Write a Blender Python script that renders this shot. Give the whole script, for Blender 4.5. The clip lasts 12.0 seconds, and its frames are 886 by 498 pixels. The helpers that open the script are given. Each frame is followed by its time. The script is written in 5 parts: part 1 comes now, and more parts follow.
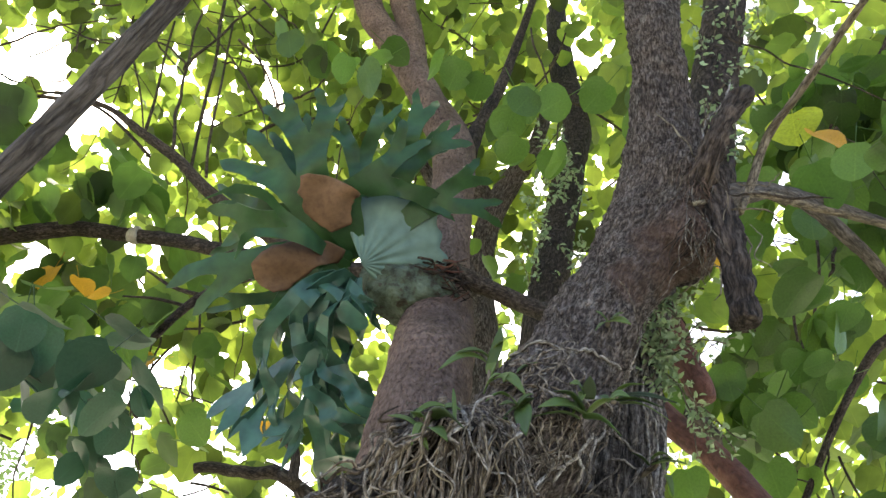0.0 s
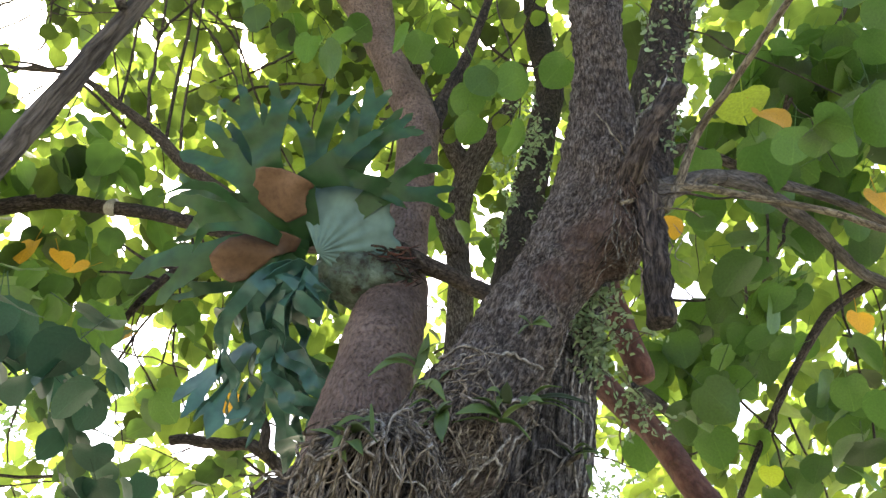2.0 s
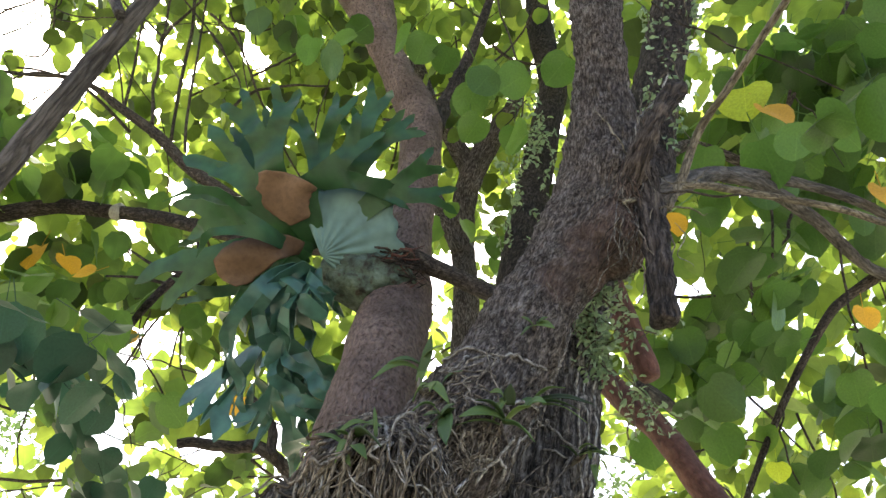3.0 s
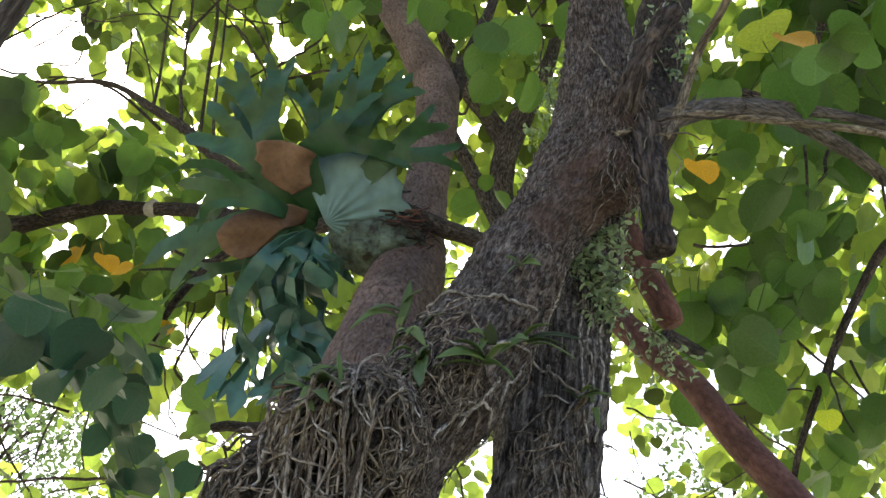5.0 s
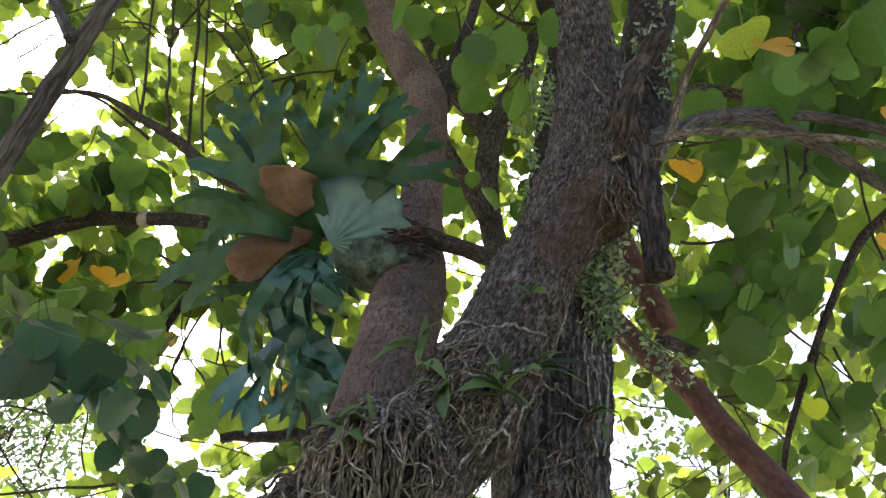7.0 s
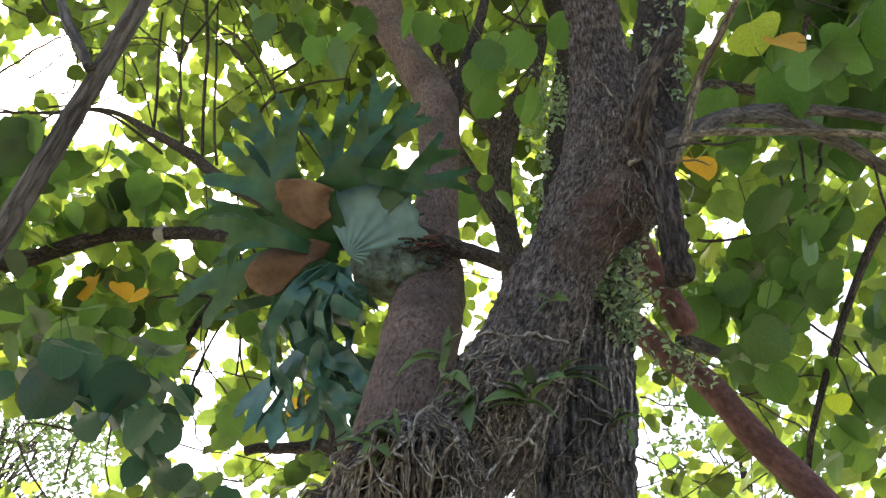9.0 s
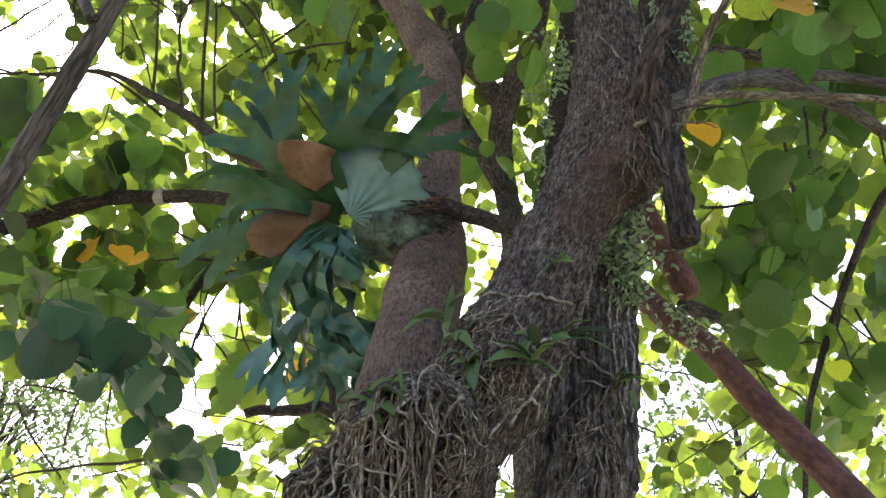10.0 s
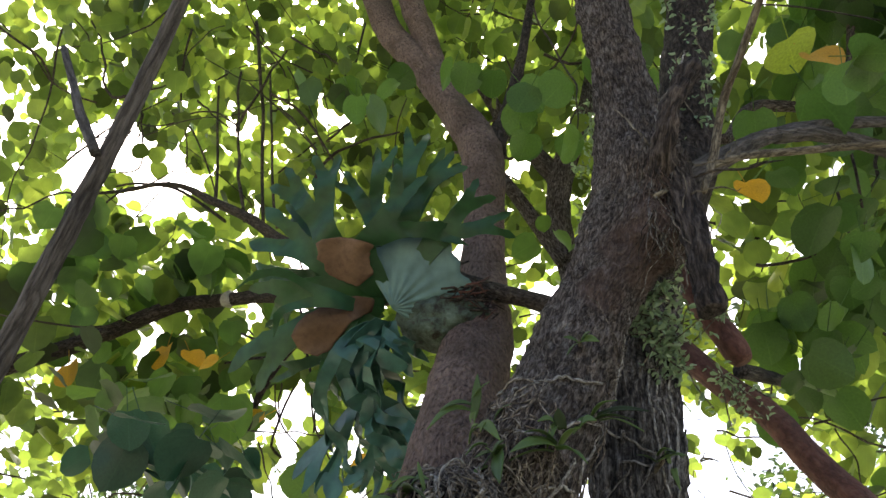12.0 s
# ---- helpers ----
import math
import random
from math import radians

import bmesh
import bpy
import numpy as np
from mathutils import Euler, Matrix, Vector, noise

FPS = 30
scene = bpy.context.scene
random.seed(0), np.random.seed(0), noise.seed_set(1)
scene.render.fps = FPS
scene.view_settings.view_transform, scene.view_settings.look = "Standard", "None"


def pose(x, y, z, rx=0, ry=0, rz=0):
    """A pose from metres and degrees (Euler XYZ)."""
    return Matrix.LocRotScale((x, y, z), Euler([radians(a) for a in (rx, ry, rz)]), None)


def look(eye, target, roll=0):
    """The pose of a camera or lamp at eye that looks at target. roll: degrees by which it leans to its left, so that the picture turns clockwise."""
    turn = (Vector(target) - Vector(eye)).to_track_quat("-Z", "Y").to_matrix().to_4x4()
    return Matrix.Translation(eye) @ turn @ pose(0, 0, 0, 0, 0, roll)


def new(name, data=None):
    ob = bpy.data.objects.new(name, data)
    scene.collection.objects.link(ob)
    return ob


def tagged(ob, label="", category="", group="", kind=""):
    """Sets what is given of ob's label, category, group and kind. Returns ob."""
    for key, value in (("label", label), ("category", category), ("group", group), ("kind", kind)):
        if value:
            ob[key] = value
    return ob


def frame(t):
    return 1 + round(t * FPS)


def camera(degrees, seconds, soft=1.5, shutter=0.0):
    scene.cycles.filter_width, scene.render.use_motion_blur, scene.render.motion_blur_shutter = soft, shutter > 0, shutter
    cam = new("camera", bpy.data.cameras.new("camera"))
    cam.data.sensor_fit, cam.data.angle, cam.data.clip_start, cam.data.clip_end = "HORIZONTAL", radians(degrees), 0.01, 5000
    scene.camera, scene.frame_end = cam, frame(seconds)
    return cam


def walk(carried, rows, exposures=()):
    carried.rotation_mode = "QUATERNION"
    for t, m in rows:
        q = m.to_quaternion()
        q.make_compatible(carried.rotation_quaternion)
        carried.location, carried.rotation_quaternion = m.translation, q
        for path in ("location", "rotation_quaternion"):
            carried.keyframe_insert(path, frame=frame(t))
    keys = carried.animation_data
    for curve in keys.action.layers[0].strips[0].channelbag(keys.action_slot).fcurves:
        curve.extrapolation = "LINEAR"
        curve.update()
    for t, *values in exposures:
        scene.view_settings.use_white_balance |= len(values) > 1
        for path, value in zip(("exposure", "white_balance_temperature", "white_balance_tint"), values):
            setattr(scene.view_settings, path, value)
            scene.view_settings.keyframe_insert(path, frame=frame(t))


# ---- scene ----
cam = camera(51.0, 12.0, soft=1.5)
PATH = [
    (0, (0.057, -0.001, 1.593), (-0.129, 1.554, 2.837), 6.8),
    (0.5, (0.128, -0.086, 1.617), (-0.087, 1.5, 2.817), 7.7),
    (1, (0.163, -0.139, 1.637), (-0.052, 1.478, 2.794), 7.1),
    (1.5, (0.175, -0.15, 1.643), (-0.016, 1.474, 2.795), 6.2),
    (2, (0.181, -0.143, 1.648), (0.002, 1.492, 2.786), 5.6),
    (2.5, (0.191, -0.145, 1.653), (0.001, 1.492, 2.786), 5.3),
    (3, (0.19, -0.149, 1.654), (-0.004, 1.488, 2.787), 5.1),
    (3.2, (0.189, -0.151, 1.648), (-0.002, 1.488, 2.777), 4.6),
    (4.8, (0.314, -0.016, 1.625), (-0.005, 1.607, 2.75), 3.9),
    (5, (0.341, -0.021, 1.629), (-0.006, 1.604, 2.742), 3.9),
    (5.5, (0.449, -0.108, 1.636), (0.046, 1.509, 2.741), 3.5),
    (6, (0.476, -0.164, 1.666), (0.082, 1.471, 2.748), 2.0),
    (6.5, (0.372, -0.162, 1.661), (0.038, 1.48, 2.754), 1.3),
    (7, (0.301, -0.156, 1.665), (-0.001, 1.506, 2.737), 0.8),
    (7.2, (0.293, -0.164, 1.665), (-0.017, 1.485, 2.754), 0.6),
    (8.8, (0.295, -0.173, 1.68), (-0.039, 1.476, 2.761), -0.8),
    (9, (0.292, -0.173, 1.678), (-0.037, 1.483, 2.751), -0.6),
    (9.5, (0.283, -0.17, 1.672), (-0.038, 1.498, 2.729), 0.1),
    (10, (0.278, -0.159, 1.669), (-0.054, 1.531, 2.685), -0.2),
    (10.5, (0.273, -0.168, 1.681), (-0.094, 1.495, 2.73), -0.6),
    (11, (0.325, -0.154, 1.687), (-0.149, 1.45, 2.784), -1.3),
    (11.5, (0.389, -0.138, 1.69), (-0.141, 1.477, 2.744), -1.0),
    (12, (0.402, -0.149, 1.685), (-0.087, 1.409, 2.84), -1.7),
]
walk(cam, [(t, look(eye, target, roll)) for t, eye, target, roll in PATH], [(0, 2.31), (3.2, 2.2), (5, 1.9), (6, 1.69), (7.2, 1.71), (9.5, 1.94), (10.5, 1.92), (11.2, 1.44), (12, 1.53)])

from mathutils.bvhtree import BVHTree

# ---- light ----
SUN_AZ, SUN_EL = -26.0, 53.0      # degrees, from +y towards +x, and above the horizon
world = bpy.data.worlds.new("overcast_bright_sky")
scene.world = world
world.use_nodes = True
wn, wl = world.node_tree.nodes, world.node_tree.links
wn.clear()
sky = wn.new("ShaderNodeTexSky")
sky.sky_type, sky.sun_disc = "NISHITA", False
sky.sun_elevation, sky.sun_rotation = radians(SUN_EL), radians(SUN_AZ)
sky.air_density, sky.dust_density, sky.ozone_density = 1.0, 4.0, 1.0
wb = wn.new("ShaderNodeBackground")
wb.inputs["Strength"].default_value = 0.15
wo = wn.new("ShaderNodeOutputWorld")
wl.new(sky.outputs[0], wb.inputs[0])
wl.new(wb.outputs[0], wo.inputs[0])
sun_data = bpy.data.lights.new("sun", "SUN")
sun_data.energy, sun_data.angle, sun_data.color = 4.5, radians(6.0), (1.0, 0.94, 0.82)
sun_ob = new("sun", sun_data)
sa, se = radians(SUN_AZ), radians(SUN_EL)
sun_ob.matrix_world = look((20 * math.sin(sa) * math.cos(se), 20 * math.cos(sa) * math.cos(se), 20 * math.sin(se)), (0, 0, 0))

# ---- materials ----


def base_mat(name):
    m = bpy.data.materials.new(name)
    m.use_nodes = True
    n, l = m.node_tree.nodes, m.node_tree.links
    return m, n, l, n["Principled BSDF"], n["Material Output"]


def ramp(n, stops):
    r = n.new("ShaderNodeValToRGB")
    e = r.color_ramp.elements
    while len(e) < len(stops):
        e.new(0.5)
    for k, (p, c) in zip(e, stops):
        k.position, k.color = p, (*c, 1)
    return r


def bark_mat(name, dark, mid, light, scale=1.0, stretch=0.35, rough=0.9, bump=0.6, specks=0.0, grain=True, bare=None, lichen=0.0, cracks=0.95):
    """Bark: fibrous ridges along the limb, blotches of lichen and stains, dark pits."""
    m, n, l, p, out = base_mat(name)
    tc = n.new("ShaderNodeTexCoord")
    mp = n.new("ShaderNodeMapping")
    mp.inputs["Scale"].default_value = (scale, scale, scale * stretch)
    if grain:
        along = n.new("ShaderNodeAttribute")
        along.attribute_name = "grain"
        l.new(along.outputs["Vector"], mp.inputs[0])
    else:
        l.new(tc.outputs["Object"], mp.inputs[0])
    big = n.new("ShaderNodeTexNoise")
    big.inputs["Scale"].default_value, big.inputs["Detail"].default_value = 7.0, 5.0
    l.new(tc.outputs["Object"], big.inputs[0])
    fine = n.new("ShaderNodeTexNoise")
    fine.inputs["Scale"].default_value, fine.inputs["Detail"].default_value, fine.inputs["Roughness"].default_value = 130.0, 10.0, 0.72
    l.new(mp.outputs[0], fine.inputs[0])
    vor = n.new("ShaderNodeTexNoise")
    vor.inputs["Scale"].default_value, vor.inputs["Detail"].default_value = 64.0, 7.0
    warp = n.new("ShaderNodeMixRGB")
    warp.blend_type, warp.inputs[0].default_value = "ADD", 0.03
    l.new(mp.outputs[0], warp.inputs[1])
    l.new(big.outputs["Color"], warp.inputs[2])
    l.new(warp.outputs[0], vor.inputs["Vector"])
    c1 = ramp(n, [(0.39, dark), (0.49, mid), (0.64, light)])
    l.new(fine.outputs[0], c1.inputs[0])
    c2 = ramp(n, [(0.35, tuple(0.55 * v for v in mid)), (0.6, (1, 1, 1))])
    l.new(big.outputs[0], c2.inputs[0])
    mul = n.new("ShaderNodeMixRGB")
    mul.blend_type, mul.inputs[0].default_value = "MULTIPLY", 0.45
    l.new(c1.outputs[0], mul.inputs[1])
    l.new(c2.outputs[0], mul.inputs[2])
    off = n.new("ShaderNodeMath")
    off.operation, off.inputs[1].default_value = "SUBTRACT", 0.5
    l.new(vor.outputs[0], off.inputs[0])
    valley = n.new("ShaderNodeMath")
    valley.operation = "ABSOLUTE"
    l.new(off.outputs[0], valley.inputs[0])
    crack = ramp(n, [(0.0, (0.2, 0.17, 0.16)), (0.05, (0.72, 0.7, 0.69)), (0.16, (1.15, 1.15, 1.15))])
    l.new(valley.outputs[0], crack.inputs[0])
    mul2 = n.new("ShaderNodeMixRGB")
    mul2.blend_type, mul2.inputs[0].default_value = "MULTIPLY", cracks
    l.new(mul.outputs[0], mul2.inputs[1])
    l.new(crack.outputs[0], mul2.inputs[2])
    last = mul2
    if specks:
        sp = n.new("ShaderNodeTexNoise")
        sp.inputs["Scale"].default_value, sp.inputs["Detail"].default_value = 60.0, 2.0
        l.new(tc.outputs["Object"], sp.inputs[0])
        sr = ramp(n, [(0.64, (0, 0, 0)), (0.72, (specks, specks, specks))])
        l.new(sp.outputs[0], sr.inputs[0])
        mx = n.new("ShaderNodeMixRGB")
        mx.inputs[2].default_value = (0.03, 0.015, 0.012, 1)
        l.new(sr.outputs[0], mx.inputs[0])
        l.new(mul2.outputs[0], mx.inputs[1])
        last = mx
    if lichen:
        spread = n.new("ShaderNodeTexNoise")
        spread.inputs["Scale"].default_value, spread.inputs["Detail"].default_value, spread.inputs["Roughness"].default_value = 34.0, 9.0, 0.75
        l.new(tc.outputs["Object"], spread.inputs[0])
        lr = ramp(n, [(0.5, (0, 0, 0)), (0.62, (lichen, lichen, lichen))])
        l.new(spread.outputs[0], lr.inputs[0])
        crust = ramp(n, [(0.42, (0.08, 0.07, 0.065)), (0.58, (0.42, 0.4, 0.385))])
        l.new(fine.outputs[0], crust.inputs[0])
        ml = n.new("ShaderNodeMixRGB")
        l.new(lr.outputs[0], ml.inputs[0])
        l.new(last.outputs[0], ml.inputs[1])
        l.new(crust.outputs[0], ml.inputs[2])
        last = ml
    if bare:
        worn = n.new("ShaderNodeAttribute")
        worn.attribute_name = "bare"
        edge = n.new("ShaderNodeMath")
        edge.operation = "MULTIPLY_ADD"
        edge.inputs[1].default_value = 0.9
        l.new(big.outputs[0], edge.inputs[0])
        l.new(worn.outputs["Fac"], edge.inputs[2])
        er = ramp(n, [(0.58, (0, 0, 0)), (1.0, (0.85, 0.85, 0.85))])
        l.new(edge.outputs[0], er.inputs[0])
        mb = n.new("ShaderNodeMixRGB")
        skin = ramp(n, [(0.4, tuple(0.6 * v for v in bare)), (0.6, bare)])
        l.new(fine.outputs[0], skin.inputs[0])
        l.new(er.outputs[0], mb.inputs[0])
        l.new(last.outputs[0], mb.inputs[1])
        l.new(skin.outputs[0], mb.inputs[2])
        last = mb
    l.new(last.outputs[0], p.inputs["Base Color"])
    p.inputs["Roughness"].default_value = rough
    p.inputs["Specular IOR Level"].default_value = 0.25
    add = n.new("ShaderNodeMath")
    add.operation = "ADD"
    l.new(fine.outputs[0], add.inputs[0])
    l.new(crack.outputs[0], add.inputs[1])
    b = n.new("ShaderNodeBump")
    b.inputs["Strength"].default_value, b.inputs["Distance"].default_value = bump, 0.012
    l.new(add.outputs[0], b.inputs["Height"])
    l.new(b.outputs[0], p.inputs["Normal"])
    return m


def leaf_mat(name, top, glow, share=0.5, joined=False, rough=0.45, vary=0.5, veins=True, spots=0.22):
    """A thin leaf blade that light passes through, with palmate veins from its stalk, blotches, and a tone of its own."""
    m, n, l, p, out = base_mat(name)
    if joined:
        rnd = n.new("ShaderNodeNewGeometry").outputs["Random Per Island"]
    else:
        rnd = n.new("ShaderNodeObjectInfo").outputs["Random"]
    tone = ramp(n, [(0.0, (1 - vary, 1 - vary, 1 - vary)), (0.5, (1, 1, 1)), (1.0, (1 + 0.5 * vary, 1 + 0.25 * vary, 1 + 0.1 * vary))])
    l.new(rnd, tone.inputs[0])
    tc = n.new("ShaderNodeTexCoord")
    blot = n.new("ShaderNodeTexNoise")
    blot.inputs["Scale"].default_value, blot.inputs["Detail"].default_value = 22.0, 4.0
    l.new(tc.outputs["Object"], blot.inputs[0])
    br = ramp(n, [(0.3, (1 - spots, 1 - spots, 1 - spots)), (0.7, (1.0, 1.0, 1.0))])
    l.new(blot.outputs[0], br.inputs[0])
    var = n.new("ShaderNodeMixRGB")
    var.blend_type, var.inputs[0].default_value = "MULTIPLY", 1.0
    l.new(tone.outputs[0], var.inputs[1])
    l.new(br.outputs[0], var.inputs[2])
    veil = var
    if veins:
        sep = n.new("ShaderNodeSeparateXYZ")
        l.new(tc.outputs["UV"], sep.inputs[0])
        sx = n.new("ShaderNodeMath")
        sx.operation, sx.inputs[1].default_value = "SUBTRACT", 0.5
        l.new(sep.outputs[0], sx.inputs[0])
        ang = n.new("ShaderNodeMath")
        ang.operation = "ARCTAN2"
        l.new(sx.outputs[0], ang.inputs[0])
        l.new(sep.outputs[1], ang.inputs[1])
        k = n.new("ShaderNodeMath")
        k.operation, k.inputs[1].default_value = "MULTIPLY", 3.6
        l.new(ang.outputs[0], k.inputs[0])
        s = n.new("ShaderNodeMath")
        s.operation = "SINE"
        l.new(k.outputs[0], s.inputs[0])
        a = n.new("ShaderNodeMath")
        a.operation = "ABSOLUTE"
        l.new(s.outputs[0], a.inputs[0])
        vr = ramp(n, [(0.0, (1.25, 1.2, 1.25)), (0.1, (1.0, 1.0, 1.0))])
        l.new(a.outputs[0], vr.inputs[0])
        veil = n.new("ShaderNodeMixRGB")
        veil.blend_type, veil.inputs[0].default_value = "MULTIPLY", 1.0
        l.new(var.outputs[0], veil.inputs[1])
        l.new(vr.outputs[0], veil.inputs[2])
    cols = []
    for c in (top, glow):
        mx = n.new("ShaderNodeMixRGB")
        mx.blend_type, mx.inputs[0].default_value, mx.inputs[1].default_value = "MULTIPLY", 1.0, (*c, 1)
        l.new(veil.outputs[0], mx.inputs[2])
        cols.append(mx)
    l.new(cols[0].outputs[0], p.inputs["Base Color"])
    p.inputs["Roughness"].default_value = rough
    p.inputs["Specular IOR Level"].default_value = 0.35
    tr = n.new("ShaderNodeBsdfTranslucent")
    l.new(cols[1].outputs[0], tr.inputs[0])
    mix = n.new("ShaderNodeMixShader")
    mix.inputs[0].default_value = share
    l.new(p.outputs[0], mix.inputs[1])
    l.new(tr.outputs[0], mix.inputs[2])
    l.new(mix.outputs[0], out.inputs[0])
    b = n.new("ShaderNodeBump")
    b.inputs["Strength"].default_value, b.inputs["Distance"].default_value = 0.1, 0.003
    l.new(blot.outputs[0], b.inputs["Height"])
    l.new(b.outputs[0], p.inputs["Normal"])
    return m


def ground_mat():
    m, n, l, p, out = base_mat("grassy_soil")
    tc = n.new("ShaderNodeTexCoord")
    a = n.new("ShaderNodeTexNoise")
    a.inputs["Scale"].default_value, a.inputs["Detail"].default_value = 1.2, 10.0
    l.new(tc.outputs["Object"], a.inputs[0])
    # unseen ground, its tones raised to bounce light up onto the trunk
    r = ramp(n, [(0.35, (0.36, 0.305, 0.235)), (0.5, (0.28, 0.265, 0.165)), (0.7, (0.4, 0.355, 0.28))])
    l.new(a.outputs[0], r.inputs[0])
    l.new(r.outputs[0], p.inputs["Base Color"])
    p.inputs["Roughness"].default_value = 0.95
    b = n.new("ShaderNodeBump")
    b.inputs["Strength"].default_value = 0.6
    l.new(a.outputs[0], b.inputs["Height"])
    l.new(b.outputs[0], p.inputs["Normal"])
    return m


BARK = bark_mat("grey_fibrous_bark", (0.036, 0.027, 0.024), (0.132, 0.107, 0.095), (0.25, 0.217, 0.2), 1.55, 0.26, 0.95, 1.0, bare=(0.14, 0.09, 0.072), lichen=0.33)
# the rear stem's fissured bark, its tones lowered for the shade behind the trunk
BARK_REAR = bark_mat("fissured_grey_bark", (0.0125, 0.0105, 0.01), (0.085, 0.075, 0.071), (0.3, 0.28, 0.265), 0.8, 0.16, 0.95, 1.0, lichen=0.3)
BARK_DULL = bark_mat("dull_grey_brown_bark", (0.055, 0.048, 0.044), (0.108, 0.095, 0.086), (0.17, 0.154, 0.141), 1.0, 0.14, 0.95, 0.9, cracks=0.6)
BARK_BROWN = bark_mat("smooth_brown_bark", (0.08, 0.05, 0.04), (0.18, 0.122, 0.1), (0.215, 0.155, 0.128), 0.9, 0.5, 0.85, 0.9, 0.85, cracks=0.3)
BARK_STUB = bark_mat("dark_shaggy_bark", (0.015, 0.011, 0.0095), (0.0625, 0.0475, 0.04), (0.135, 0.11, 0.095), 0.9, 0.2, 0.95, 1.0)
BARK_RED = bark_mat("smooth_red_brown_bark", (0.07, 0.028, 0.02), (0.108, 0.046, 0.034), (0.15, 0.075, 0.057), 0.6, 0.4, 0.75, 0.3, 0.3, cracks=0.35)
BARK_DARK = bark_mat("dark_bark", (0.018, 0.015, 0.012), (0.048, 0.036, 0.03), (0.102, 0.084, 0.072), 1.0, 0.4, 0.95, 0.8)
TWIG = bark_mat("twig_bark", (0.03, 0.0225, 0.0175), (0.065, 0.05, 0.0375), (0.12, 0.1, 0.08), 1.4, 0.4, 0.9, 0.5)
PALE_TWIG = bark_mat("pale_vine_bark", (0.1, 0.08, 0.055), (0.165, 0.14, 0.1), (0.225, 0.2, 0.155), 1.2, 0.3, 0.85, 0.4)
ROOT = bark_mat("pale_aerial_root", (0.06, 0.048, 0.037), (0.19, 0.16, 0.127), (0.31, 0.285, 0.25), 1.5, 0.4, 0.85, 0.4)
PALE_ROOT = bark_mat("bleached_rootlet", (0.15, 0.135, 0.12), (0.28, 0.265, 0.245), (0.42, 0.41, 0.39), 1.5, 0.4, 0.85, 0.4)
# near and lower leaves: shade under the crown put into a duller glow colour
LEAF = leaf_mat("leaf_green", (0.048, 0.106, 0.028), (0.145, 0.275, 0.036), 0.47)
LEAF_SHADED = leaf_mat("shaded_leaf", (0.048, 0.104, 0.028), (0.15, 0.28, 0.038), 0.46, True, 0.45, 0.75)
# low left bough: its shade is put into a darker, bluer leaf colour
SHADE_TONE = ((0.03, 0.074, 0.05), (0.045, 0.13, 0.06), 0.3)
LEAF_LOW_SHADE = leaf_mat("low_shade_leaf", *SHADE_TONE)
LEAF_LOW_SHADE_JOINED = leaf_mat("low_shade_leaf_joined", *SHADE_TONE, True)
# the same leaves higher up: sunlight put into a brighter glow colour
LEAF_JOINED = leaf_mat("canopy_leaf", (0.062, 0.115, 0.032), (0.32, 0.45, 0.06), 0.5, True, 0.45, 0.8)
LEAF_YELLOW = leaf_mat("leaf_yellow", (0.45, 0.26, 0.03), (0.85, 0.5, 0.03), 0.5, False, 0.5, 0.25, True, 0.3)
LEAF_LIME = leaf_mat("leaf_lime", (0.25, 0.32, 0.03), (0.6, 0.75, 0.05), 0.55, False, 0.5, 0.2, True, 0.3)
LEAF_SMALL = leaf_mat("creeper_leaf", (0.26, 0.36, 0.21), (0.25, 0.39, 0.16), 0.3, True, 0.4, 0.4, False)
LEAF_ORCHID = leaf_mat("orchid_leaf", (0.075, 0.13, 0.04), (0.2, 0.32, 0.05), 0.35, False, 0.5, 0.75, False)
LEAF_FAR = leaf_mat("distant_leaf", (0.06, 0.10, 0.035), (0.12, 0.2, 0.05), 0.4, True, 0.6, 0.5, False)
FROND = leaf_mat("staghorn_frond", (0.036, 0.1, 0.037), (0.09, 0.23, 0.04), 0.35, False, 0.42, 0.2, False, 0.4)
# hanging fronds: the sky's sheen is put into a paler, bluer base colour
FROND_BLUE = leaf_mat("hanging_staghorn_frond", (0.055, 0.135, 0.105), (0.10, 0.26, 0.12), 0.25, False, 0.28, 0.3, False, 0.5)
SHIELD = leaf_mat("shield_frond", (0.13, 0.22, 0.20), (0.14, 0.26, 0.18), 0.15, False, 0.6, 0.1, False, 0.35)
SPORE = bark_mat("spore_felt", (0.1, 0.061, 0.037), (0.122, 0.075, 0.045), (0.14, 0.088, 0.054), 0.5, 1.0, 1.0, 0.0, grain=False, cracks=0.0)
NEST = bark_mat("old_shield_peat", (0.025, 0.02, 0.014), (0.06, 0.0825, 0.06), (0.105, 0.14, 0.113), 0.22, 0.6, 0.8, 0.4, 0.6, grain=False, cracks=0.4)
TAG = bark_mat("pale_tape", (0.2, 0.19, 0.175), (0.26, 0.25, 0.23), (0.31, 0.3, 0.275), 1.0, 1.0, 0.6, 0.1, grain=False, cracks=0.1)
# near-black colour that paints the shade inside the hollow
HOLLOW_SHADE = bark_mat("hollow_shade", (0.0072, 0.0054, 0.0042), (0.015, 0.0108, 0.0078), (0.03, 0.021, 0.015), 1.0, 1.0, 1.0, 0.8, grain=False)
# humus, darkened further to hold the shade between the roots
PEAT = bark_mat("dark_humus", (0.0168, 0.0126, 0.0096), (0.045, 0.036, 0.0288), (0.108, 0.09, 0.075), 1.0, 0.5, 1.0, 1.0, grain=False)
GROUND = ground_mat()

